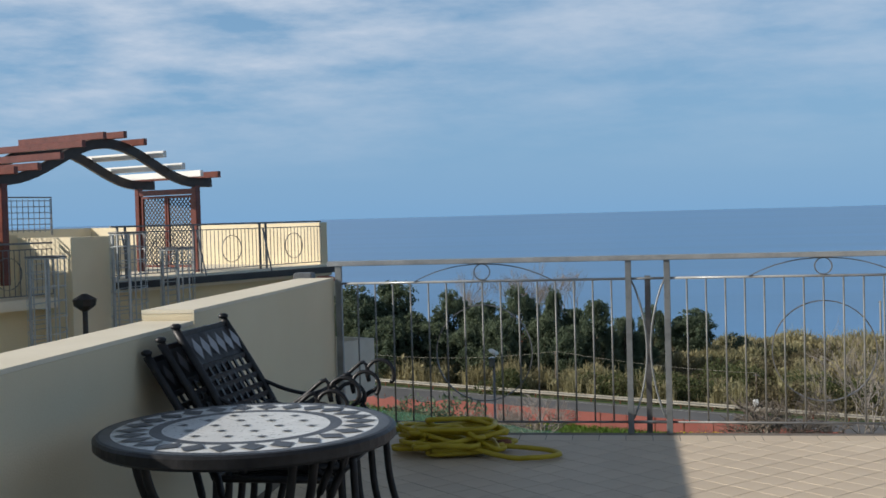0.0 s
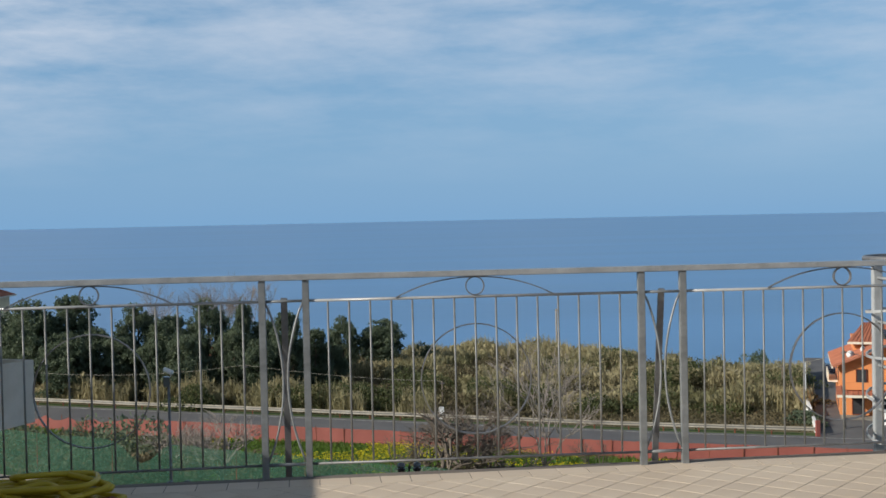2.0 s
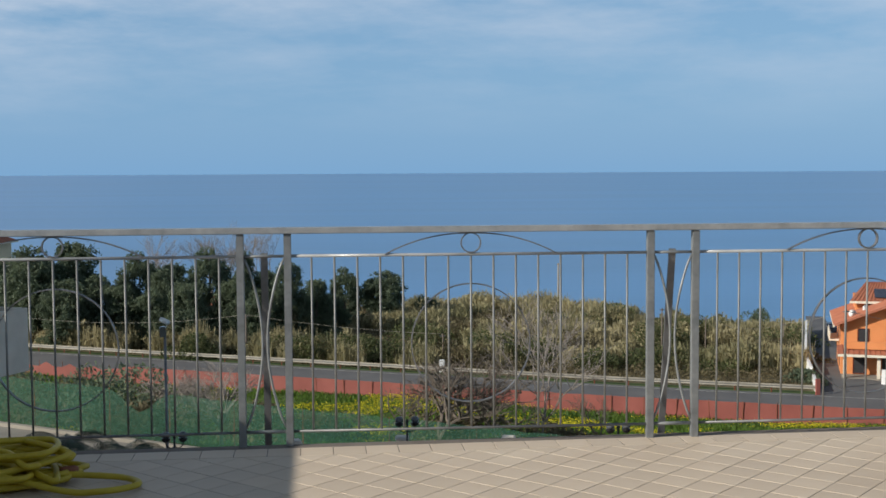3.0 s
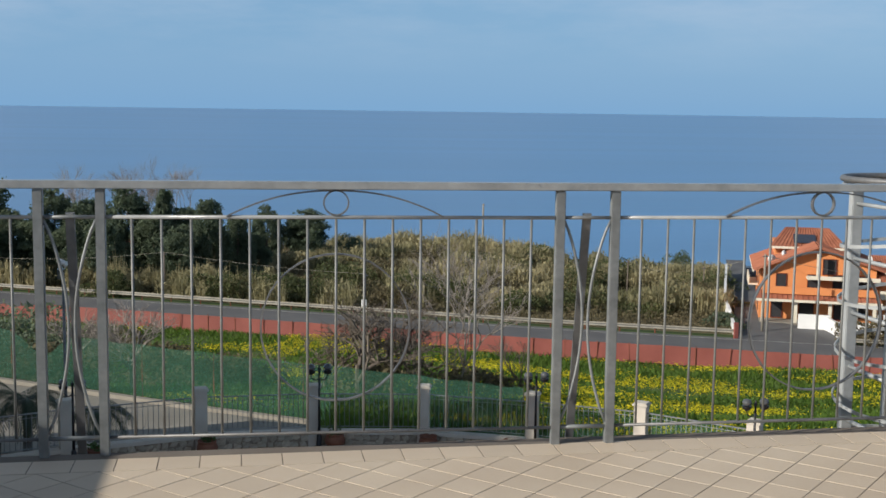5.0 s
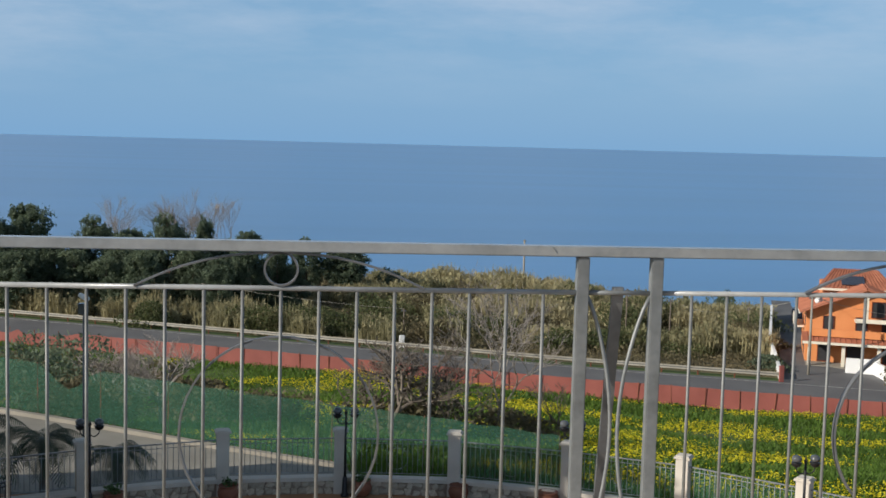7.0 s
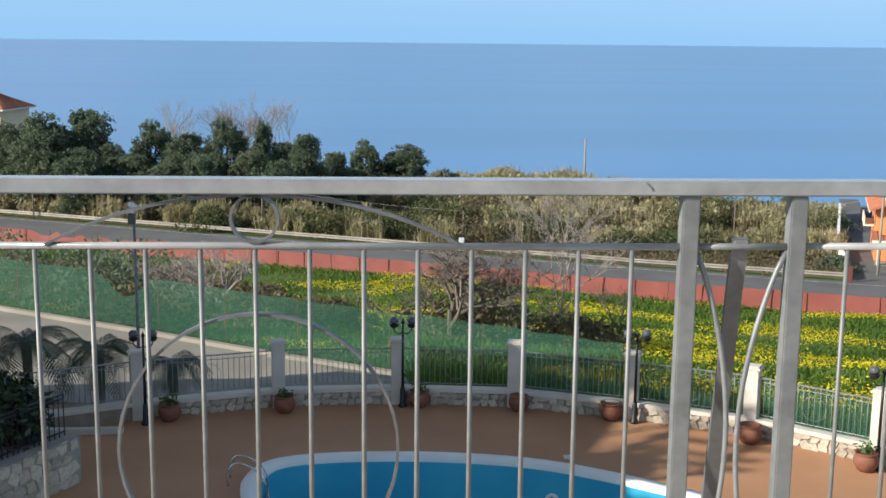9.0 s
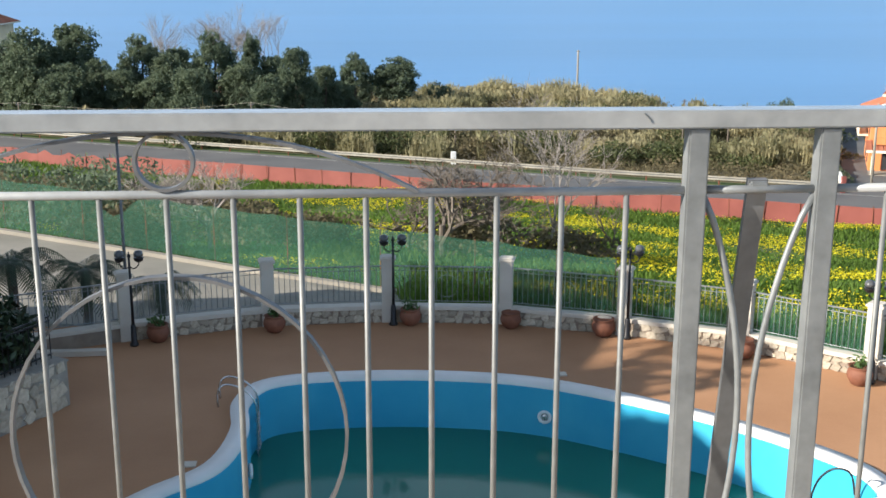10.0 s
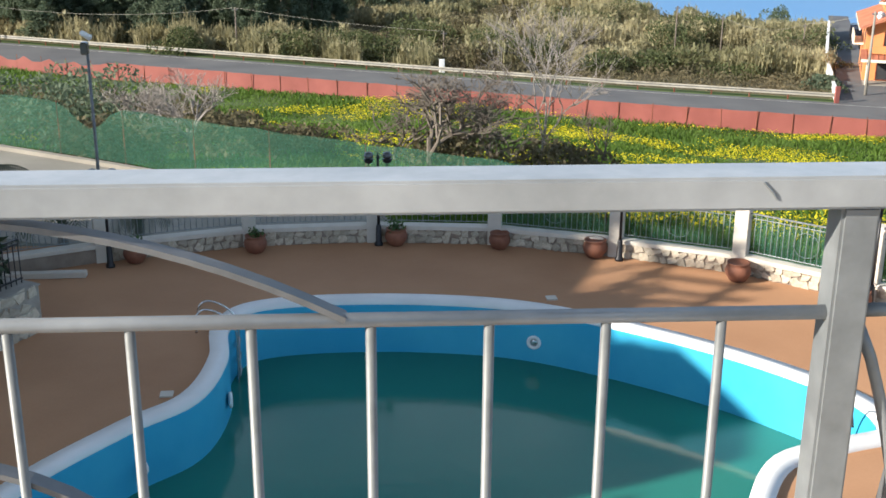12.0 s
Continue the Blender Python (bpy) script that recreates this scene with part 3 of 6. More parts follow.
# ---- the terrace's things ----
def mosaic_table(x, y):
    t = thing("garden_table", "round garden table with black and white mosaic top", "table", at=(x, y, 0))
    R, H = 0.47, 0.712
    part("tabletop", lathe(bmesh.new(), [(R - 0.012, H - 0.045), (R, H - 0.035), (R, H - 0.008), (R - 0.01, H)], 64), BLACK, t, "black table edge and slab", False)

    def ring(r0, r1, z, n=64):
        bm = bmesh.new()
        a, b = [[bm.verts.new((r * math.cos(2 * math.pi * i / n), r * math.sin(2 * math.pi * i / n), z)) for i in range(n)] for r in (r0, r1)]
        for i in range(n):
            bm.faces.new((a[i], b[i], b[(i + 1) % n], a[(i + 1) % n]))
        return bm
    part("mosaic_band", ring(0.30, 0.415, H + 0.001), MARBLE, t, "white marble band")
    part("dark_band", ring(0.262, 0.30, H + 0.0012), SLATE, t, "dark slate ring")
    part("outer_band", ring(0.415, 0.45, H + 0.0012), SLATE, t, "dark slate outer ring")
    bm = bmesh.new()
    bm.faces.new([bm.verts.new((0.262 * math.cos(2 * math.pi * i / 64), 0.262 * math.sin(2 * math.pi * i / 64), H + 0.001)) for i in range(64)])
    part("centre_disc", bm, MARBLE, t, "white marble centre")
    dia = bmesh.new()
    dia.faces.new([dia.verts.new(p) for p in ((-0.055, 0, 0), (0, -0.031, 0), (0.055, 0, 0), (0, 0.031, 0))])
    dia = mesh_of("mosaic_diamond", dia, SLATE)
    for i in range(26):
        a = 2 * math.pi * i / 26
        o = new("mosaic_diamond", dia)
        o.parent, o.matrix_basis = t, pose(0.357 * math.cos(a), 0.357 * math.sin(a), H + 0.0035, 0, 0, math.degrees(a)) @ Matrix.Diagonal((1, 1.25, 1, 1))
    for i in range(-3, 4):
        for j in range(-3, 4):
            px, py = 0.105 * (i + 0.5 * (j % 2)), 0.09 * j
            if math.hypot(px, py) < 0.225:
                o = new("mosaic_diamond", dia)
                o.parent, o.matrix_basis = t, pose(px, py, H + 0.0035, 0, 0, 25) @ Matrix.Diagonal((0.34, 0.45, 1, 1))
    for k in range(4):
        a = radians(45 + 90 * k)
        c, s = math.cos(a), math.sin(a)
        for off in (-0.035, 0.035):
            prof = [(0.36, H - 0.045), (0.33, 0.55), (0.25, 0.38), (0.27, 0.2), (0.40, 0.0)]
            pts = smooth_line([(r * c - off * s, r * s + off * c, z) for r, z in prof], 5)
            part("leg", tube(bmesh.new(), pts, 0.014), BLACK, t, smooth=True)
    part("stretcher_ring", tube(bmesh.new(), circle(0, 0, 0.38, 0.24, 32, "xy"), 0.009, closed=True), BLACK, t, smooth=True)
    return t


MARBLE = mat("white mosaic marble", (0.60, 0.60, 0.58), (0.74, 0.74, 0.72), 14.0, 0.3)
SLATE = mat("dark mosaic slate", (0.03, 0.03, 0.034), (0.075, 0.075, 0.08), 10.0, 0.4)


def garden_chair(m):
    ch = thing("garden_chair", "black cast metal armchair with pierced back, stacked", "chair", "stacked garden chairs")
    ch.matrix_basis = m
    seat = part("seat_frame", tube(bmesh.new(), [(-0.23, -0.24, 0.40), (0.22, -0.255, 0.40), (0.22, 0.255, 0.40), (-0.23, 0.24, 0.40)], 0.014, closed=True), BLACK, ch, "slatted black seat", smooth=True)
    slat = mesh_of("slat", boxes((-0.22, -0.014, 0.395, 0.2, 0.014, 0.407)), BLACK)
    for i in range(9):
        o = new("slat", slat)
        o.parent, o.location = seat, (0, -0.2 + 0.05 * i, 0)

    def back(t, y):
        return (-0.23 - 0.26 * t ** 1.15, y * (1.1 - 0.06 * t), 0.40 + 0.46 * t)
    for s in (-1, 1):
        part("stile", tube(bmesh.new(), [back(i / 8, 0.225 * s) for i in range(9)], 0.017), BLACK, ch, smooth=True)
        bm = lathe(bmesh.new(), [(0.006, 0.0), (0.02, 0.006), (0.022, 0.016), (0.012, 0.024)], 10, back(1, 0.225 * s))
        part("finial", bm, BLACK, ch, smooth=True)
    panel = bmesh.new()
    for t in (0.25, 0.33, 0.41, 0.50, 0.58, 0.68, 0.96):
        tube(panel, [back(t, -0.22), back(t, 0.22)], 0, flat=(0.022, 0.010, (0, 0, 1)))
    for y in (-0.15, -0.09, -0.03, 0.03, 0.09, 0.15):
        tube(panel, [back(0.22, y), back(0.45, y), back(0.68, y)], 0, flat=(0.018, 0.008, (0, 1, 0)))
    part("back_grille", panel, BLACK, ch)
    top = bmesh.new()
    q = [back(0.70, -0.215), back(0.70, 0.215), back(0.94, 0.21), back(0.94, -0.21)]
    f = top.faces.new([top.verts.new(p) for p in q])
    bmesh.ops.solidify(top, geom=[f], thickness=0.012)
    part("back_panel", top, SLATE, ch, "dark mosaic panel in the chair back")
    for i in range(6):
        y = -0.18 + 0.072 * i
        a, b, c, d = back(0.73, y), back(0.82, y + 0.032), back(0.91, y), back(0.82, y - 0.032)
        zig = bmesh.new()
        zig.faces.new([zig.verts.new((p[0] + 0.016, p[1], p[2] + 0.006)) for p in (a, b, c, d)])
        part("mosaic_inlay", zig, GREYTILE, ch, "grey diamond mosaic inlay" if i == 0 else "")
    for s in (-1, 1):
        k = 0.262 * s
        loop = [(0.18 - 0.058 * math.cos(q), k, 0.625 + 0.058 * math.sin(q)) for q in [-2.2 + 0.55 * j for j in range(12)]]
        arm = smooth_line([back(0.45, 0.225 * s), (-0.22, 0.25 * s, 0.56), (-0.10, k, 0.545), (0.02, k, 0.61), (0.11, k, 0.675)] + loop[3:], 4)
        part("armrest", tube(bmesh.new(), arm, 0.0082), BLACK, ch, "thin scrolled armrest" if s < 0 else "", smooth=True)
        part("arm_support", tube(bmesh.new(), smooth_line([(0.17, k, 0.57), (0.10, 0.258 * s, 0.51), (0.20, 0.25 * s, 0.40)], 4), 0.0095), BLACK, ch, smooth=True)
        for fx in (0.2, -0.23):
            part("leg", tube(bmesh.new(), smooth_line([(fx, 0.24 * s, 0.40), (fx * 1.06, 0.25 * s, 0.2), (fx * 1.3, 0.265 * s, 0.0)], 4), 0.015), BLACK, ch, smooth=True)
    return ch


GREYTILE = mat("grey mosaic", (0.16, 0.16, 0.18), (0.26, 0.26, 0.28), 12.0, 0.35)


def garden_hose():
    rng = random.Random(7)
    pts, a = [], 0.0
    for k in range(40):
        a += rng.uniform(1.3, 2.6) * (1 if k % 9 < 6 else -1)
        q = rng.uniform(0.6, 1.0)
        px, py = 0.43 * q * math.cos(a), 0.30 * q * math.sin(a)
        lift = (k / 40) * (0.04 + 0.26 * (1 - q))
        pts.append((-1.15 + px, -0.56 + py, 0.022 + lift + rng.uniform(0, 0.06) * (k / 40)))
        if k % 4 == 1:
            pts.append((-1.15 + rng.uniform(-0.15, 0.15), -0.56 + rng.uniform(-0.1, 0.1), 0.03 + 0.17 * k / 40))
    pts += [(-0.87, -0.80, 0.03), (-0.66, -0.84, 0.023), (-0.52, -0.74, 0.023), (-0.62, -0.61, 0.023), (-0.86, -0.60, 0.04)]
    ob = thing("garden_hose", "tangled yellow garden hose heaped on the tiles", "hose")
    part("hose", tube(bmesh.new(), smooth_line(pts, 6), 0.0145, 8), HOSE, ob, smooth=True)
    bm = lathe(bmesh.new(), [(0.016, 0), (0.02, 0.02), (0.02, 0.06), (0.012, 0.08)], 10)
    bmesh.ops.transform(bm, matrix=pose(-0.88, -0.60, 0.055, 0, 90, 20), verts=bm.verts)
    part("coupling", bm, TERRACOTTA, ob, "orange plastic hose coupling", True)


def cage_ladder(height, m, label):
    """A steel ladder in a round safety cage; its top ring is at the local origin's height."""
    ob = thing("caged_ladder", label, "ladder", "caged ladders")
    ob.matrix_basis = m
    for x in (-0.2, 0.2):
        part("rail", boxes((x - 0.022, 0.19, -height, x + 0.022, 0.25, 0.0), bev=0.004), LADDERSTEEL, ob)
    rung = mesh_of("rung", tube(bmesh.new(), [(-0.2, 0.22, 0), (0.2, 0.22, 0)], 0.011, 6), LADDERSTEEL, True)
    for i in range(int(height / 0.28)):
        r = new("rung", rung)
        r.parent, r.location = ob, (0, 0, -0.12 - 0.28 * i)
    for a in (-90, -128, -52, -166, -14, 150, 30):
        c, s = math.cos(radians(a)), math.sin(radians(a))
        part("cage_bar", tube(bmesh.new(), [(0.35 * c, 0.35 * s, -height), (0.35 * c, 0.35 * s, 0)], 0, flat=(0.03, 0.006, (-s, c, 0))), LADDERSTEEL, ob)
    hoop = mesh_of("hoop", tube(bmesh.new(), circle(0, 0, 0, 0.358, 28, "xy"), 0, closed=True, flat=(0.017, 0.006, (0, 0, 1))), LADDERSTEEL)
    part("top_ring", tube(bmesh.new(), circle(0, 0, 0.012, 0.36, 32, "xy"), 0.016, 8, closed=True), GALV_DULL, ob, "dark top ring of the cage", True)
    for i in range(int(height / 0.27) + 1):
        r = new("hoop", hoop)
        r.parent, r.matrix_basis = ob, pose(0, 0, -0.02 - 0.27 * i, 0, 7 if i else 0, 40 * i)
    return ob


mosaic_table(-1.338, -3.67)
garden_chair(pose(-1.445, -2.80, 0.0, 0, 0, 1))
garden_chair(pose(-1.395, -2.78, 0.045, 0, 0, -1))
garden_chair(pose(-1.345, -2.75, 0.09, 0, 0, -3))
garden_hose()
cage_ladder(3.2, pose(3.95, 0.60, 1.06, 0, 0, 90), "galvanised caged ladder outside the terrace railing")
solid("downpipe_box", boxes((-2.24, 0.03, -3.2, -2.12, 0.14, 1.02), bev=0.006), GALV_DULL, "grey boxed downpipe at the parapet end", "downpipe")


# ---- the garden wall and its railing ----
def rock_mesh(seed, r=0.5):
    rng = random.Random(seed)
    bm = bmesh.new()
    outer, inner = [], []
    ring = [(-0.5, -0.5), (0.5, -0.5), (0.5, 0.5), (-0.5, 0.5)]
    if rng.random() < 0.7:
        ring.insert(rng.choice((1, 2, 3)), None)
    for i, c in enumerate(ring):
        if c is None:
            p, q = ring[i - 1], ring[(i + 1) % len(ring)]
            c = ((p[0] + q[0]) * 0.58, (p[1] + q[1]) * 0.58)
        x, z = (c[0] + rng.uniform(-0.23, 0.23)) * 2 * r, (c[1] + rng.uniform(-0.23, 0.23)) * 2 * r
        outer.append(bm.verts.new((x, 0, z)))
        inner.append(bm.verts.new((x * 0.9, -0.10 + rng.uniform(-0.02, 0.02), z * 0.9)))
    k = len(ring)
    for i in range(k):
        bm.faces.new((outer[i], outer[(i + 1) % k], inner[(i + 1) % k], inner[i]))
    bm.faces.new(inner)
    bmesh.ops.recalc_face_normals(bm, faces=bm.faces)
    return mesh_of("stone", bm, STONE)


ROCKS = [rock_mesh(i) for i in range(9)]
stone_rng = random.Random(11)


def clad(parent, x0, x1, z0, z1, y, step=0.21, turn=0.0, off=(0, 0)):
    """Rubble stones on a wall face that looks along local -y."""
    row, z = 0, z0 + step * 0.45
    while z < z1 - step * 0.3:
        x = x0 + step * (0.5 + 0.4 * (row % 2))
        while x < x1 - step * 0.4:
            o = new("stone", stone_rng.choice(ROCKS))
            sx, sz = step * stone_rng.uniform(0.86, 1.12), step * stone_rng.uniform(0.78, 0.98)
            o.parent = parent
            o.matrix_basis = pose(off[0], off[1], 0, 0, 0, turn) @ pose(x, y, z + stone_rng.uniform(-0.02, 0.02), 0, stone_rng.uniform(-30, 30), 0) @ Matrix.Diagonal((sx, 0.3, sz, 1))
            x += step * stone_rng.uniform(0.98, 1.16)
        z += step * 0.92
        row += 1


def lantern_post(x, y, seed=0):
    ob = thing("lamp_post", "black garden lamp post with twin glass lanterns", "lamp", "garden lamp posts", at=(x, y, DECK_Z))
    part("base", lathe(bmesh.new(), [(0.10, 0), (0.10, 0.05), (0.07, 0.09), (0.06, 0.45), (0.045, 0.5)], 12), BLACK, ob, smooth=True)
    part("pole", tube(bmesh.new(), [(0, 0, 0.5), (0, 0, 2.05)], [0.035, 0.026], 10), BLACK, ob, smooth=True)
    part("finial", lathe(bmesh.new(), [(0.03, 2.05), (0.045, 2.09), (0.02, 2.14), (0.004, 2.2)], 10), BLACK, ob, smooth=True)
    for s in (-1, 1):
        part("arm", tube(bmesh.new(), smooth_line([(0, 0, 1.85), (0.1 * s, 0, 1.80), (0.2 * s, 0, 1.88), (0.21 * s, 0, 1.96)], 4), 0.014), BLACK, ob, smooth=True)
        lan = part("lantern", lathe(bmesh.new(), [(0.04, 1.95), (0.09, 1.98), (0.115, 2.05), (0.115, 2.055), (0.05, 2.06)], 12, (0.21 * s, 0, 0)), BLACK, ob, smooth=True)
        part("glass", lathe(bmesh.new(), [(0.05, 2.061), (0.10, 2.09), (0.11, 2.14), (0.08, 2.2), (0.02, 2.22)], 12, (0.21 * s, 0, 0)), FROST, lan, "clear lantern glass", True)
    return ob


FROST = mat("lantern glass", (0.07, 0.075, 0.08), (0.12, 0.125, 0.13), 3.0, 0.12)
NET = mat("green shade net", (0.012, 0.075, 0.045), (0.024, 0.115, 0.068), 0.6, 0.8)
PLANT = mat("pot plant leaves", (0.04, 0.09, 0.02), (0.09, 0.16, 0.04), 3.0, 0.6, rand=0.3, island=True)
POST = mat("pale post render", (0.52, 0.475, 0.41), (0.63, 0.585, 0.515), 2.0, 0.85, bump=0.2)


def see_through(m, share):
    n, l = m.node_tree.nodes, m.node_tree.links
    n["Principled BSDF"].inputs["Alpha"].default_value = share


see_through(NET, 0.5)


def terracotta_pot(x, y, scale=1.0, plant=True, seed=0, lying=False):
    ob = thing("flower_pot", "round terracotta flower pot by the garden wall", "flower pot", "terracotta pots", at=(x, y, DECK_Z))
    prof = [(0.12, 0), (0.17, 0.03), (0.25, 0.16), (0.262, 0.24), (0.235, 0.33), (0.205, 0.365), (0.235, 0.385), (0.24, 0.41), (0.205, 0.41), (0.19, 0.37), (0.0005, 0.36)]
    part("pot", lathe(bmesh.new(), [(r * scale, z * scale) for r, z in prof], 20), TERRACOTTA, ob, smooth=True)
    if plant:
        rng = np.random.default_rng(seed)
        c = rng.normal(0, 1, (70, 3)) * (0.09, 0.09, 0.07) + (0, 0, 0.47 * scale)
        p = new("plant", quads_mesh("plant", leaves(rng, c, 0.06), PLANT))
        p.parent = ob
    return ob


def build_fence():
    bar = mesh_of("baluster", tube(bmesh.new(), [(0, 0, 0.52), (0, 0, 1.36)], 0.0085, 6), GALV, True)
    post = mesh_of("post", boxes((-0.15, -0.15, -0.02, 0.15, 0.15, 1.55), (-0.19, -0.19, 1.552, 0.19, 0.19, 1.60), (-0.155, -0.155, 1.601, 0.155, 0.155, 1.63), bev=0.008), POST)
    line = [(-6.7, 22.6)] + FENCE
    for i, (x, y) in enumerate(line):
        a, b = line[max(0, i - 1)], line[min(len(line) - 1, i + 1)]
        o = tagged(new("fence_post", post), "pale rendered square fence post with a cap", "fence post", "garden fence posts")
        o.matrix_basis = pose(x, y, DECK_Z, 0, 0, math.degrees(math.atan2(b[1] - a[1], b[0] - a[0])))
    for i, ((x, y), (x2, y2)) in enumerate(zip(line, line[1:])):
        L, turn = math.hypot(x2 - x, y2 - y), math.degrees(math.atan2(y2 - y, x2 - x))
        w = thing("garden_wall", "low rubble stone garden wall with a pale capping", "wall", kind="structure", at=(x, y, DECK_Z), turn=turn)
        part("core", boxes((0.155, -0.09, -0.3, L - 0.155, 0.12, 0.33)), MORTAR, w)
        part("capping", boxes((0.152, -0.15, 0.331, L - 0.152, 0.15, 0.43), bev=0.012), POST, w, "pale rendered wall capping")
        if i:
            clad(w, 0.17, L - 0.17, 0.0, 0.34, -0.092, 0.19)
        f = thing("fence_railing", "galvanised fence railing with a ring on the garden wall", "fence", "garden fence railings", at=(x, y, DECK_Z), turn=turn)
        part("top_rail", boxes((0.152, -0.02, 1.36, L - 0.152, 0.02, 1.385)), GALV, f)
        part("second_rail", tube(bmesh.new(), [(0.15, 0, 1.27), (L - 0.15, 0, 1.27)], 0.008, 6), GALV, f)
        part("bottom_rail", tube(bmesh.new(), [(0.15, 0, 0.52), (L - 0.15, 0, 0.52)], 0.01, 6), GALV, f)
        k = int((L - 0.3) / 0.125)
        for j in range(1, k):
            o = new("baluster", bar)
            o.parent, o.location = f, (0.15 + (L - 0.3) * j / k, 0, 0)
        part("ring", tube(bmesh.new(), circle(L / 2, -0.012, 0.9, 0.27, 28), 0, closed=True, flat=(0.02, 0.006, (0, 1, 0))), GALV, f)
        if i >= 4:
            bm = bmesh.new()
            cols = [[bm.verts.new((0.16 + (L - 0.32) * c / 14, 0.05 + 0.025 * math.sin(c * 1.7 + r), 0.44 + (0.86 + 0.05 * math.sin(c * 0.9)) * r / 3)) for r in range(4)] for c in range(15)]
            for p, q in zip(cols, cols[1:]):
                for r in range(3):
                    bm.faces.new((p[r], q[r], q[r + 1], p[r + 1]))
            solid("shade_net", bm, NET, "green shade net tied behind the fence railing", "net", "green nets on the fence", smooth=True).matrix_basis = pose(x, y, DECK_Z, 0, 0, turn)
    for x, y in ((-3.35, 23.42), (2.55, 24.45), (7.85, 22.95), (12.18, 19.72)):
        lantern_post(x, y)
    for k, (x, y, s, pl) in enumerate(((-2.85, 23.68, 1.0, True), (-0.25, 24.15, 1.0, True), (2.95, 24.42, 1.0, True), (5.3, 23.98, 0.95, False), (7.35, 23.2, 1.05, False), (10.05, 21.45, 1.05, False), (11.9, 19.65, 1.0, True))):
        terracotta_pot(x, y, s, pl, k)


build_fence()


def build_deck_things():
    # raised stone planter with its dark railing
    pl = thing("stone_planter", "raised rubble stone planter wall beside the deck", "planter", kind="structure", at=(-4.02, 19.93, DECK_Z), turn=58.4)
    part("core", boxes((-6.0, 0.0, -0.1, 0.0, 3.0, 0.90)), PALEMORTAR, pl)
    part("capping", boxes((-6.0, -0.03, 0.901, 0.03, 3.0, 0.94), bev=0.008), PALEMORTAR, pl)
    clad(pl, -6.0, 0.02, 0.0, 0.92, -0.002, 0.26)
    r = thing("dark_railing", "dark painted metal railing above the stone planter", "railing", at=(-4.02, 19.93, DECK_Z), turn=58.4)
    bar = mesh_of("bar", tube(bmesh.new(), [(0, 0.3, 0.941), (0, 0.3, 1.78)], 0.011, 6), BLACK)
    for i in range(40):
        o = new("bar", bar)
        o.parent, o.location = r, (-0.1 - 0.13 * i, 0, 0)
    for z in (1.02, 1.70, 1.78):
        part("rail", boxes((-5.3, 0.28, z, -0.08, 0.32, z + 0.03)), BLACK, r)
    # steps and kerb beside the gate
    solid("gate_kerb", boxes((-5.6, 22.75, DECK_Z, -3.75, 22.95, DECK_Z + 0.13), (-5.6, 22.95, DECK_Z, -5.4, 24.0, DECK_Z + 0.13), bev=0.015), POST, "pale low kerb round the drain by the gate", "kerb", kind="structure")
    solid("drain_cover", lathe(bmesh.new(), [(0.25, DECK_Z + 0.004), (0.25, DECK_Z + 0.02), (0.2, DECK_Z + 0.024)], 20, (-4.75, 23.6, 0)), POST, "pale round drain cover in the deck", "drain cover")
    # pool ladder
    lad = thing("pool_ladder", "stainless steel pool ladder over the coping", "ladder")
    for y in (19.55, 20.0):
        pts = smooth_line([(-1.12, y, DECK_Z), (-1.12, y, DECK_Z + 0.3), (-0.95, y, DECK_Z + 0.46), (-0.62, y, DECK_Z + 0.34), (-0.40, y, DECK_Z + 0.05), (-0.38, y, DECK_Z - 0.5), (-0.38, y, DECK_Z - 1.3)], 6)
        part("rail", tube(bmesh.new(), pts, 0.022), STEEL, lad, smooth=True)
    for z in (-0.35, -0.65, -0.95):
        part("tread", boxes((-0.42, 19.56, DECK_Z + z, -0.33, 19.99, DECK_Z + z + 0.03)), STEEL, lad)
    lad2 = thing("pool_handrail", "thin dark bent handrail at the pool coping", "handrail")
    pts = smooth_line([(9.55, 14.62, DECK_Z + 0.09), (9.5, 14.75, DECK_Z + 0.42), (9.25, 14.95, DECK_Z + 0.38), (9.05, 15.1, DECK_Z - 0.1), (9.0, 15.15, DECK_Z - 1.35)], 6)
    part("rail", tube(bmesh.new(), pts, 0.018), BLACK, lad2, smooth=True)
    for (x, y, z, turn) in ((5.42, 19.97, DECK_Z - 0.62, -22), (-0.40, 17.9, DECK_Z - 0.62, 98), (-1.62, 15.62, DECK_Z - 0.62, 136)):
        o = thing("pool_inlet", "white round pool inlet fitting in the blue wall", "pool fitting", "pool inlets")
        o.matrix_basis = pose(x, y, z, 90, 0, turn)
        part("flange", tube(bmesh.new(), circle(0, 0, 0, 0.115, 20, "xy"), 0.035, 8, closed=True), WHITE, o, smooth=True)
        part("eyeball", lathe(bmesh.new(), [(0.085, -0.02), (0.085, 0.01), (0.04, 0.03), (0.02, 0.03)], 16), STEEL, o, smooth=True)
    for x, y in ((-1.35, 16.9), (5.9, 20.75)):
        solid("skimmer_lid", boxes((x - 0.11, y - 0.11, DECK_Z + 0.002, x + 0.11, y + 0.11, DECK_Z + 0.03), bev=0.006), POST, "small pale skimmer lid in the deck", "lid", "pool skimmer lids")


STEEL = mat("stainless steel", (0.5, 0.5, 0.5), (0.62, 0.62, 0.62), 6.0, 0.25, 0.9)
build_deck_things()


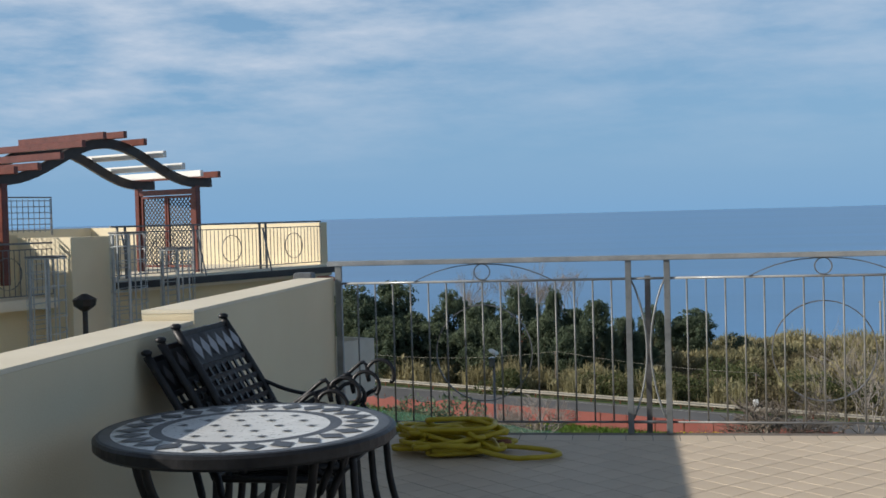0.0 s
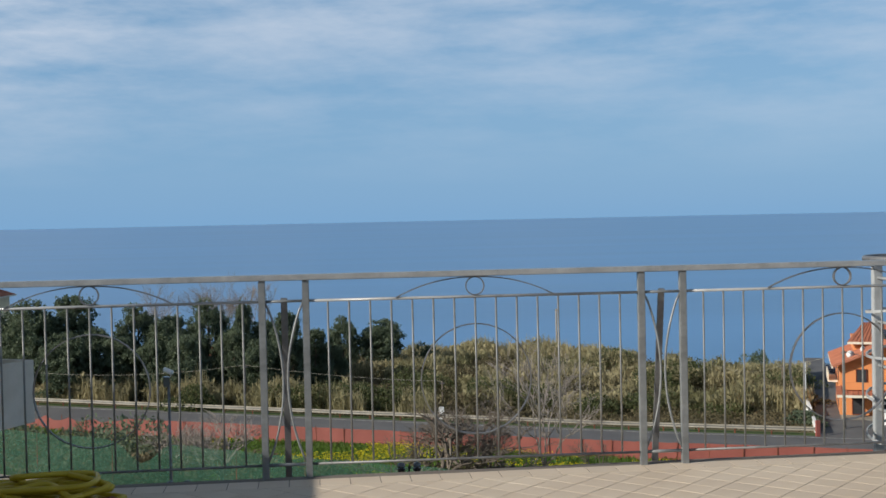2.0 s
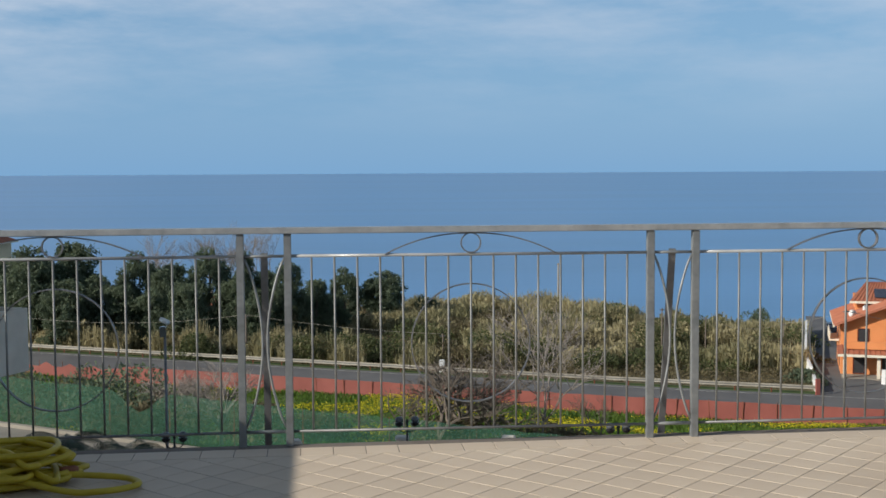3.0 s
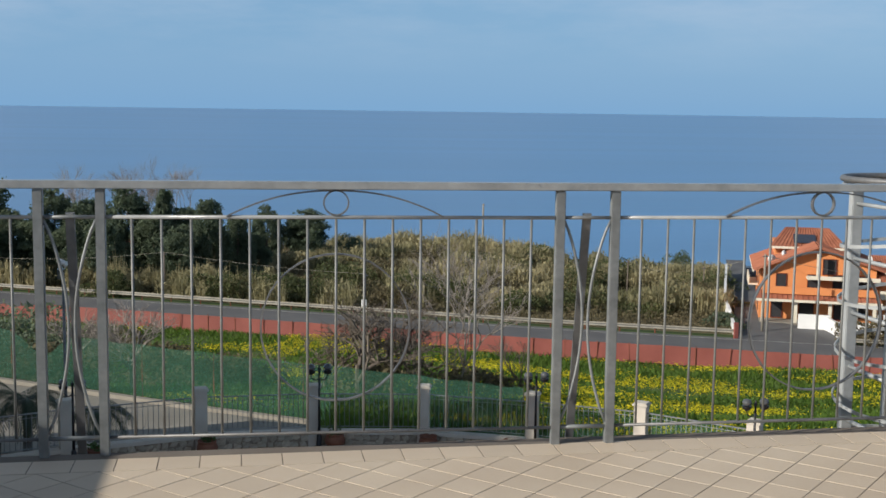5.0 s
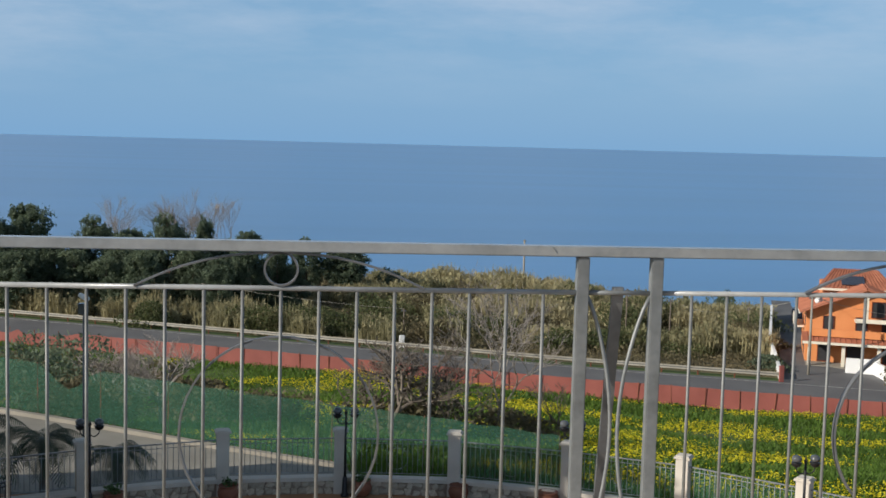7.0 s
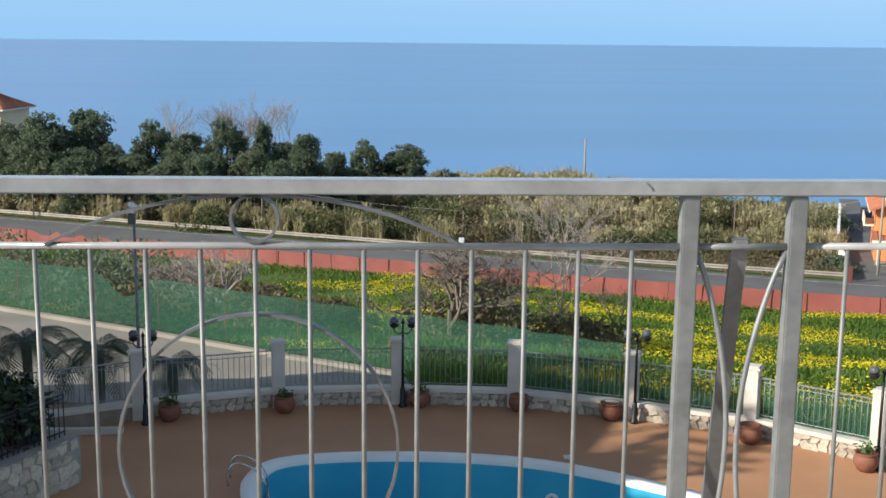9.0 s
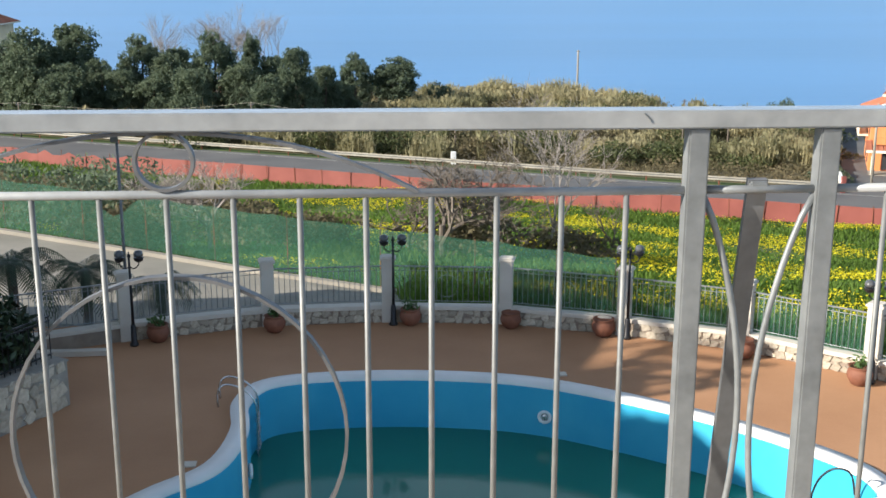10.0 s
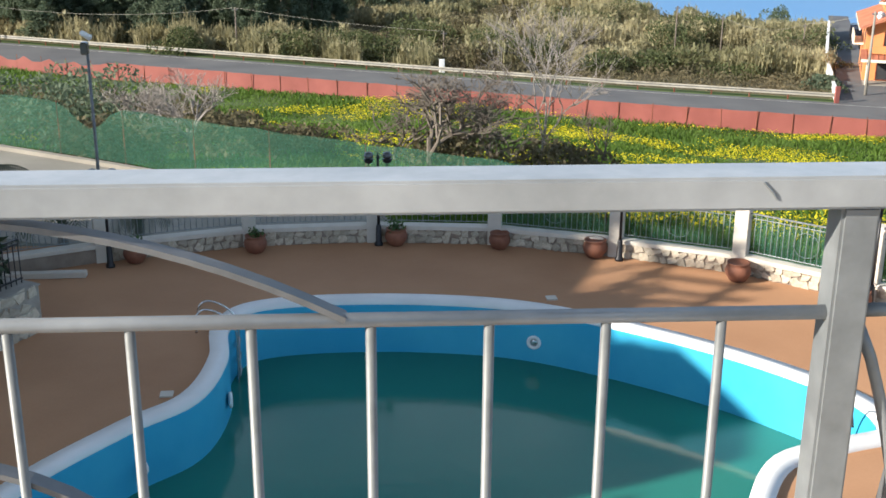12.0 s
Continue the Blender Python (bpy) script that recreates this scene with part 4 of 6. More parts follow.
def palm(x, y, z, trunk_h, reach, seed):
    rng = random.Random(seed)
    ob = thing("palm", "dark green feather palm beside the garden fence", "palm", "garden palms", at=(x, y, z))
    part("trunk", tube(bmesh.new(), [(0, 0, 0), (0.03, 0, trunk_h * 0.5), (0, 0.02, trunk_h)], [0.13, 0.11, 0.12], 9), BARK, ob)
    for k in range(15):
        a = 2 * math.pi * k / 15 + rng.uniform(-0.2, 0.2)
        up = rng.uniform(0.3, 1.1)
        quads, prev = [], None
        c, s = math.cos(a), math.sin(a)
        spine = [Vector((c * reach * t, s * reach * t, trunk_h + reach * (up * t - 1.15 * t * t))) for t in [i / 30 for i in range(31)]]
        for i, (p, q) in enumerate(zip(spine[1:], spine[2:])):
            w = 0.30 * reach * math.sin(math.pi * (i + 1.5) / 31) + 0.03
            for sd in (-1, 1):
                side = Vector((-s * sd, c * sd, -0.55)) * w
                quads.append([p, p + side + (q - p) * 1.6, p + side + (q - p) * 1.9, p + (q - p) * 0.55])
        fr = new("frond", quads_mesh("frond", np.array([[tuple(v) for v in r] for r in quads]), PALM))
        fr.parent = ob


PALM = mat("palm leaves", (0.012, 0.03, 0.012), (0.035, 0.06, 0.025), 2.0, 0.6, rand=0.3, island=True)
palm(-4.75, 25.3, DECK_Z - 0.25, 1.55, 1.25, 1)
palm(-6.2, 24.4, DECK_Z, 1.75, 1.35, 2)
palm(-3.05, 25.6, DECK_Z - 0.3, 1.15, 1.0, 3)
bush("shrub", (-6.2, 19.2, DECK_Z + 0.95), 1.7, 1.5, 2200, 0.11, PALM, "dark clipped shrub in the stone planter", 8)


bush("shrub", (-5.2, 19.5, DECK_Z + 0.95), 0.9, 0.9, 1200, 0.09, PALM, "dark clipped shrub in the stone planter", 9)


# ---- field, road and coast ----
def build_ramp():
    far = [(-22, 46.2), (-10.9, 39.4), (-5.4, 36.0), (-0.6, 32.7), (4.85, 29.5)]
    near = [(-22, 36.0), (-9.2, 28.0), (-5.6, 25.9), (-2.9, 25.4), (3.6, 26.0)]
    zf = [-8.1, -8.25, -8.3, -8.3, -8.35]
    bm = bmesh.new()
    rows = [[bm.verts.new((*f, z)), bm.verts.new((*n, -7.47)), bm.verts.new((*n, z - 1.6)), bm.verts.new((*f, z - 1.6))] for f, n, z in zip(far, near, zf)]
    for a, b in zip(rows, rows[1:]):
        for i in range(4):
            bm.faces.new((a[i], b[i], b[(i + 1) % 4], a[(i + 1) % 4]))
    bm.faces.new(rows[-1])
    bmesh.ops.recalc_face_normals(bm, faces=bm.faces)
    solid("driveway", bm, CONCRETE, "pale concrete driveway outside the garden fence", "driveway", kind="structure")
    bm = bmesh.new()
    for (f, z), (f2, z2) in zip(zip(far, zf), list(zip(far, zf))[1:]):
        tube(bm, [(f[0], f[1], z + 0.06), (f2[0], f2[1], z2 + 0.06)], 0, flat=(0.16, 0.22, (0, 0, 1)))
    solid("driveway_kerb", bm, CONCRETE, "concrete kerb along the driveway", "kerb", kind="structure")
    # shade net along the far side
    net = thing("driveway_net", "long green shade net on stakes beside the driveway", "net")
    run = smooth_line([(x + 0.3, y + 0.35, z) for (x, y), z in zip(far, zf)] + [(8.6, 27.2, -8.3)], 12)
    bm, prev = bmesh.new(), None
    sag = {19: 0.25, 20: 0.75, 21: 1.0, 22: 0.75, 23: 0.25}
    for i, p in enumerate(run):
        top = 1.75 + 0.025 * math.sin(i * 1.3) - sag.get(i, 0) * 0.8
        cur = [bm.verts.new((p.x, p.y + 0.05 * math.sin(i * 2.1 + r), p.z + 0.05 + top * r / 3)) for r in range(4)]
        if prev:
            for r in range(3):
                bm.faces.new((prev[r], cur[r], cur[r + 1], prev[r + 1]))
        prev = cur
    part("net", bm, NET, net, smooth=True)
    for p in run[::6]:
        part("stake", tube(bmesh.new(), [(p.x, p.y + 0.06, p.z - 0.4), (p.x, p.y + 0.06, p.z + 1.8)], 0.02, 6), RUST, net)
    pole = thing("camera_pole", "tall thin grey steel pole with a small white camera", "camera pole", at=(-3.72, 24.9, -8.2))
    part("pole", tube(bmesh.new(), [(0, 0, 0), (0, 0, 5.55)], [0.045, 0.032], 8), GALV_DULL, pole, smooth=True)
    box_ob = part("camera_box", boxes((-0.13, -0.1, 5.35, 0.03, 0.1, 5.62), bev=0.02), FROST, pole, "grey connection box")
    part("camera", tube(bmesh.new(), [(-0.1, 0.08, 5.80), (0.1, -0.16, 5.74)], [0.06, 0.07], 10), WHITE, pole, "white bullet camera", True)
    part("aerial", tube(bmesh.new(), [(0.05, 0, 5.62), (0.07, 0, 5.72), (0.02, 0, 5.78)], 0.012, 6), WHITE, box_ob)


build_ramp()


def build_field():
    rng = np.random.default_rng(5)
    x, y, u, v = scatter(rng, 170000, -62, 24, 27.5, 82)
    ramp_y = np.interp(x, [-22, -10.9, -5.4, -0.6, 4.85, 8.6], [46.8, 40.1, 36.7, 33.4, 30.2, 27.9])
    keep = (y > ramp_y) & (x > -38)
    x, y, v = x[keep], y[keep], v[keep]
    z = ground_many(x, y)
    n1 = field_noise(x, y, 0.11)
    h = np.clip(0.30 + 0.25 * n1, 0.12, 0.7)
    tagged(new("field_grass", quads_mesh("field_grass", blades(rng, np.stack([x, y, z - 0.03], 1), h, 0.055, 0.5), GRASS)), "lush green weeds covering the sloping field", "grass", kind="stuff")
    x, y, u, v = scatter(rng, 230000, -56, 24, 26.0, 81)
    ramp_y = np.interp(x, [-22, -10.9, -5.4, -0.6, 4.85, 8.6], [46.8, 40.1, 36.7, 33.4, 30.2, 27.9])
    dense = field_noise(x, y, 0.13, 3.3) + 0.55 * field_noise(x, y, 0.45, 7.1) + np.where((v > 32.5) & (v < 38) & (x > 7), 0.5, 0.0) - np.where(v < 31.5, 0.5, 0.0) + np.clip((x - 2) * 0.022, -0.5, 0.3)
    keep = (y > ramp_y + 0.5) & (x > -18) & (dense + rng.normal(0, 0.11, len(x)) > 0.57)
    x, y = x[keep], y[keep]
    z = ground_many(x, y)
    c = np.stack([x, y, z + rng.uniform(0.2, 0.48, len(x))], 1)
    tagged(new("field_flowers", quads_mesh("field_flowers", leaves(rng, c, 0.055, 0.6), FLOWER)), "drifts of yellow wild flowers in the field", "flowers", kind="stuff")
    # grass behind the garden fence
    x, y = rng.uniform(3, 22, 22000), rng.uniform(15, 31, 22000)
    fy = np.interp(x, [3, 5.5, 8.2, 10.5, 12.6, 16.4, 22], [25.4, 24.9, 23.9, 22.4, 20.5, 16, 9])
    keep = (y > fy + 0.2) & (0.389 * x + 0.921 * y < 29)
    x, y = x[keep], y[keep]
    v = 0.389 * x + 0.921 * y
    z = np.interp(v, [20, 27.2, 29], [-8.0, -8.1, -8.35])
    tagged(new("verge_grass", quads_mesh("verge_grass", blades(rng, np.stack([x, y, z - 0.1], 1), 0.8, 0.03, 0.4), GRASS)), "tall green grass behind the garden fence", "grass", kind="stuff")


build_field()

bare_tree("bare_tree", (5.6, 44.5, ground_z(5.6, 44.5)), 6.4, 1.35, "leafless dark twisted tree in the field", 3, 6, 0.15, group="bare field trees")
bare_tree("bare_tree", (10.6, 46.5, ground_z(10.6, 46.5)), 8.0, 0.7, "leafless pale grey tree in the field", 9, 6, 0.065, PALEBARK, group="bare field trees")
bare_tree("bare_tree", (8.2, 45.2, ground_z(8.2, 45.2)), 5.6, 1.25, "leafless tangled low tree in the field", 14, 6, 0.08, group="bare field trees")
bare_tree("bare_tree", (-4.0, 45.0, ground_z(-4, 45)), 5.6, 1.0, "pale leafless fig tree in the field", 21, 6, 0.10, PALEBARK, group="bare field trees")
bare_tree("bare_tree", (13.5, 48.0, ground_z(13.5, 48)), 3.8, 0.6, "small leafless sapling in the field", 30, 5, 0.05, group="bare field trees")
bare_tree("bare_tree", (7.0, 47.0, ground_z(7, 47)), 5.8, 1.3, "leafless tangled dark tree in the field", 51, 6, 0.12, group="bare field trees")
bare_tree("bare_tree", (4.4, 46.2, ground_z(4.4, 46.2)), 4.8, 1.4, "leafless tangled dark tree in the field", 57, 6, 0.10, group="bare field trees")
bare_tree("bare_tree", (-6.0, 46.5, ground_z(-6, 46.5)), 4.6, 1.1, "pale leafless fig tree in the field", 66, 6, 0.08, PALEBARK, group="bare field trees")
for k, (x, y, rx, rz, m) in enumerate(((-9.5, 51, 4.2, 3.2, LEAF), (-13, 55, 4.5, 2.8, SCRUB), (-3.2, 49.5, 3.4, 1.9, SCRUB), (0.2, 51, 3.0, 1.6, SCRUB), (-6.8, 43.5, 2.2, 1.6, SCRUB), (6.8, 46.5, 3.6, 2.1, SCRUB), (11.4, 47.5, 2.8, 1.7, SCRUB), (-18, 58, 5, 3, LEAF), (-7.0, 38.8, 1.7, 1.9, SCRUB), (-13.2, 67, 3.0, 3.0, LEAF), (-18.5, 68, 3.4, 2.6, LEAF), (-9.2, 65, 2.6, 1.9, SCRUB), (-6.4, 63.5, 2.4, 1.6, SCRUB), (-4.0, 61, 2.0, 1.2, SCRUB))):
    bush("field_shrub", (x, y, ground_z(x, y) - 0.1), rx, rz, 2600, 0.14, m, "tangled wild shrub growing in the field", 40 + k, "field shrubs")


def build_roadside():
    # safety net fence
    net = thing("safety_net", "orange red plastic safety net on stakes along the road", "net")
    stake = mesh_of("stake", tube(bmesh.new(), [(0, 0, -0.3), (0, 0, 1.55)], 0.028, 6), RUST)
    bm, prev = bmesh.new(), None
    nr = random.Random(2)
    for i in range(141):
        u = -92 + 0.8 * i
        p = on_road(u, 81.6)
        z = ground_z(p.x, p.y)
        if i % 3 == 0:
            o = new("stake", stake)
            o.parent, o.matrix_basis = net, pose(p.x, p.y - 0.04, z, nr.uniform(-4, 4), nr.uniform(-4, 4), 0)
        slump = 0.45 if -63 < u < -52 else 0.0
        cur = [bm.verts.new((p.x, p.y + 0.04 * math.sin(i * 1.9 + r), z + 0.06 + (1.42 - slump * abs(math.sin(i * 1.1)) - nr.uniform(0, 0.05)) * r / 2)) for r in range(3)]
        if prev:
            for r in range(2):
                bm.faces.new((prev[r], cur[r], cur[r + 1], prev[r + 1]))
        prev = cur
    part("net", bm, REDNET, net, "orange red plastic net", True)

    def guard(u0, u1, v):
        g = thing("guardrail", "pale weathered steel guardrail beside the road", "guardrail", "road guardrails")

        def run(off, up):
            us = [u0 + (u1 - u0) * i / 12 for i in range(13)]
            if u0 < -12 < u1:
                us = sorted(us + [-12])
            return [(*on_road(u, v + off), -17.2 + road_climb(u, v) + up) for u in us]
        for k in range(2):
            part("beam", tube(bmesh.new(), run(0, 0.5 + 0.2 * k), 0, flat=(0.11, 0.06, (0, 0, 1))), RAILPAINT, g)
        part("web", tube(bmesh.new(), run(0.05, 0.6), 0, flat=(0.2, 0.02, (0, 0, 1))), GALV_DULL, g)
        post = mesh_of("post", boxes((-0.05, -0.04, -0.2, 0.05, 0.04, 0.72)), RUST)
        for i in range(int((u1 - u0) / 3)):
            p = on_road(u0 + 3 * i, v + 0.13)
            o = new("post", post)
            o.parent, o.location = g, (p.x, p.y, -17.2 + road_climb(u0 + 3 * i, v))
    guard(-110, 4.6, 95.6)
    guard(13.6, 60, 94.2)
    m = Vector((11.6, 100.6))
    ms = thing("road_marker", "white square roadside marker stone", "marker", at=(m.x, m.y, ground_z(m.x, m.y) - 0.1))
    part("stone", boxes((-0.24, -0.15, 0, 0.24, 0.15, 1.25), bev=0.04), WHITE, ms)
    line = bmesh.new()
    for v in (84.0, 94.4):
        prev = None
        for u in range(-200, 125, 8):
            cur = [line.verts.new((*on_road(u, w), ground_z(*on_road(u, w)) + 0.057)) for w in (v, v + 0.16)]
            if prev:
                line.faces.new((prev[0], cur[0], cur[1], prev[1]))
            prev = cur
    solid("road_line", line, LINEPAINT, "worn white edge lines on the road", "road marking", kind="structure")


RAILPAINT = mat("weathered guardrail steel", (0.30, 0.28, 0.23), (0.46, 0.43, 0.36), 0.8, 0.6, 0.2, bump=0.05)
LINEPAINT = mat("worn road paint", (0.16, 0.16, 0.16), (0.5, 0.5, 0.48), 1.5, 0.8)
build_roadside()


def build_coast():
    rng = np.random.default_rng(12)
    # reeds in separate tall stands
    x, y, u, v = scatter(rng, 120000, -88, 4.5, 98.5, 158)
    clump = 0.9 * field_noise(x, y, 0.075, 1.0) + 0.7 * field_noise(x, y, 0.24, 5.0) + 0.25 * field_noise(x, y, 0.8, 2.0)
    front = (v < 108) & (u > -30)
    keep = (clump > np.where(front, 0.72, 0.06)) & ~((x < 3) & (v > 106)) & ~((v < 101) & (u > -45))
    x, y, clump = x[keep], y[keep], clump[keep]
    base = np.stack([x, y, ground_many(x, y)], 1)
    h = np.clip(1.5 + 1.6 * clump, 1.0, 3.3)
    q = blades(rng, base, h, 0.05, 0.10)
    lv = base + np.stack([rng.normal(0, 0.22, len(x)), rng.normal(0, 0.22, len(x)), h * rng.uniform(0.3, 1.05, len(x))], 1)
    q = np.concatenate([q, leaves(rng, lv, 0.28, -0.8)])
    tagged(new("reeds", quads_mesh("reeds", q, REED)), "dry tan giant reeds in stands on the coastal flat", "reeds", kind="stuff")
    # brown scrub and dry grass on all the rest
    x, y, u, v = scatter(rng, 120000, -90, 4.5, 97.2, 158)
    patch = field_noise(x, y, 0.16, 9.0) + 0.5 * field_noise(x, y, 0.5, 4.0)
    hh = np.where(v < 100, 0.35, np.clip(0.75 + 0.9 * patch, 0.25, 1.9))
    c = np.stack([x, y, ground_many(x, y) + hh * rng.uniform(0.0, 1.0, len(x))], 1)
    tagged(new("coastal_scrub", quads_mesh("coastal_scrub", leaves(rng, c, 0.15), SCRUB)), "brown and green scrub between road and reeds", "scrub", kind="stuff")
    # canes standing before the dark trees
    x, y, u, v = scatter(rng, 16000, -88, -30, 98.5, 105)
    patch = field_noise(x, y, 0.22, 2.0) + 0.5 * field_noise(x, y, 0.7, 8.0)
    keep = patch > 0.0
    x, y, patch = x[keep], y[keep], patch[keep]
    base = np.stack([x, y, ground_many(x, y)], 1)
    h = np.clip(1.3 + 2.6 * patch, 0.8, 3.6)
    q = [blades(rng, base, h, 0.045, 0.08), leaves(rng, base + np.stack([0 * h, 0 * h, h * rng.uniform(0.3, 0.95, len(h))], 1), 0.22, -0.7)]
    tagged(new("roadside_canes", quads_mesh("roadside_canes", np.concatenate(q), REED)), "pale tall canes along the road", "reeds", kind="stuff")
    # trees: place, height and width in metres, form
    forms = (0.15, 0.55, 0.9)
    kinds = [leafy_tree("pine_tree", "dense dark green tree beside the coast road", 1 + k, f) for k, f in enumerate(forms)]
    spots = [(-30.4, 124, 10.6, 6.4, 0), (-26.9, 128, 11.2, 6.6, 1), (-8.6, 136, 9.8, 3.6, 2), (-34.2, 127, 9.2, 6.4, 0), (-23.4, 124, 7.6, 5.0, 0),
             (-20.6, 133, 10.0, 4.8, 0), (-16.6, 128, 8.2, 5.6, 0), (-12.2, 130, 10.6, 4.8, 0), (-13.8, 120, 7.2, 5.4, 1), (-3.0, 124, 9.5, 5.0, 1),
             (0.0, 128, 7.3, 4.6, 1), (3.6, 140, 7.4, 3.6, 0), (8.4, 142, 6.6, 6.4, 0), (-5.8, 132, 8.0, 5.4, 1), (-21.0, 122, 6.8, 5.2, 1),
             (-26.4, 120, 7.2, 5.8, 0), (-41, 128, 11.0, 7.0, 1), (-46, 125, 11.5, 7.2, 0), (-52, 130, 12.0, 7.5, 1), (-37.5, 131, 9.5, 6.0, 0),
             (-17.0, 135, 8.6, 5.6, 1), (-9.0, 127, 7.6, 5.2, 0), (-30.5, 133, 8.2, 6.0, 0), (-6.0, 121, 6.6, 4.8, 0), (-17.5, 121, 6.4, 4.8, 0), (2.0, 131, 5.2, 3.6, 1)]
    tr = random.Random(6)
    for k, (x, y, hgt, wide, form) in enumerate(spots):
        m = pose(x, y, ground_z(x, y) - 0.2, 0, 0, tr.uniform(0, 360)) @ Matrix.Diagonal((wide / 6 * tr.uniform(0.93, 1.08), wide / 6 * tr.uniform(0.93, 1.08), hgt / 9.3, 1))
        if k < 3:
            kinds[k].matrix_basis = m
        else:
            b = kinds[form]
            keepm = b.matrix_basis.copy()
            b.matrix_basis = Matrix.Identity(4)
            copy_thing(b, m)
            b.matrix_basis = keepm
    for k, (x, y, hgt) in enumerate(((-12.9, 150, 13.0), (-10.8, 151, 13.2), (-20.9, 150, 11.2), (-6.4, 150, 12.4), (-14.2, 152, 11.5))):
        bare_tree("poplar", (x, y, ground_z(x, y)), hgt, 0.5, "tall leafless poplar behind the dark trees", 60 + k, 6, 0.09, PALEBARK, "bare poplars")
    bushes = ((14.9, 146, 1.7, 1.9), (60, 147, 1.7, 2.6), (25, 152, 2.6, 1.2), (33.4, 150, 2.4, 1.4), (3, 112, 3.0, 2.4), (7, 109, 2.6, 2.0), (46, 108, 3.0, 2.2), (50, 113, 3, 2.4), (18, 112, 2.6, 2.0), (43, 92, 1.6, 1.1), (10, 118, 3.2, 2.4), (22, 110, 2.6, 1.8), (28, 114, 2.4, 2.2), (33, 105, 2.6, 1.6), (38, 118, 3.0, 2.6), (16, 124, 3.4, 2.2), (30, 128, 3.6, 2.4), (44, 126, 3.2, 2.6), (22, 135, 3.2, 1.8), (36, 138, 3.4, 2.2), (-2, 111, 2.6, 1.8), (15, 107, 2.4, 1.8), (27, 104, 2.0, 1.4), (38, 101, 2.2, 1.3), (47, 102, 2.0, 1.3), (-12, 110.5, 2, 1.5))
    for k, (x, y, rad, hh) in enumerate(bushes):
        leaf = LEAF if k in (0, 1, 9) else BUSHLEAF if k % 3 else SCRUB
        bush("coastal_bush", (x, y, ground_z(x, y) - 0.1), rad * 1.4, hh * 1.3, 2200, 0.16, leaf, "rounded wild bush among the reeds", 80 + k, "coastal bushes")


build_coast()


# ---- houses by the side road ----
def road_pose(u, v, z=-17.2):
    p = on_road(u, v)
    return pose(p.x, p.y, z, 0, 0, math.degrees(math.atan2(-0.389, 0.921)))


def window(parent, x, z, w, h, y=-0.02, shutter=True):
    wd = part("window", boxes((x, y - 0.03, z, x + w, y + 0.02, z + h)), DARK, parent, "dark window opening")
    part("frame", boxes((x - 0.08, y - 0.07, z - 0.08, x + w + 0.08, y - 0.032, z), (x - 0.08, y - 0.07, z + h, x + w + 0.08, y - 0.032, z + h + 0.08), (x - 0.08, y - 0.07, z, x, y - 0.032, z + h), (x + w, y - 0.07, z, x + w + 0.08, y - 0.032, z + h)), WOODRED, wd, "brown window frame")


def slab_roof(parent, a, b, c, d, thick=0.22, rows=14, name="roof"):
    """A sloping tiled roof plane through four corners (eave a-b, ridge d-c) with raised tile courses."""
    a, b, c, d = [Vector(p) for p in (a, b, c, d)]
    bm = bmesh.new()
    n = (b - a).cross(d - a).normalized()
    if n.z < 0:
        n = -n
    lo = [bm.verts.new(p) for p in (a, b, c, d)]
    hi = [bm.verts.new(p + n * thick) for p in (a, b, c, d)]
    bm.faces.new(lo)
    bm.faces.new(hi)
    for i in range(4):
        bm.faces.new((lo[i], lo[(i + 1) % 4], hi[(i + 1) % 4], hi[i]))
    bmesh.ops.recalc_face_normals(bm, faces=bm.faces)
    r = part(name, bm, ROOF, parent, "red clay tiled roof slope")
    ribs = bmesh.new()
    for i in range(1, rows * 2):
        t = i / (rows * 2)
        p, q = a.lerp(b, t) + n * thick, d.lerp(c, t) + n * thick
        tube(ribs, [p, q], 0.07, 5)
    part("tile_course", ribs, ROOF, r)
    part("fascia", tube(bmesh.new(), [a + n * 0.06, b + n * 0.06], 0, flat=(0.25, 0.12, (0, 0, 1))), CREAMTRIM, r, "cream eave board")
    return r


CREAMTRIM = mat("cream trim", (0.68, 0.62, 0.50), (0.76, 0.70, 0.58), 2.0, 0.7)
PANELGLASS = mat("solar panel glass", (0.03, 0.04, 0.06), (0.06, 0.07, 0.10), 4.0, 0.15)


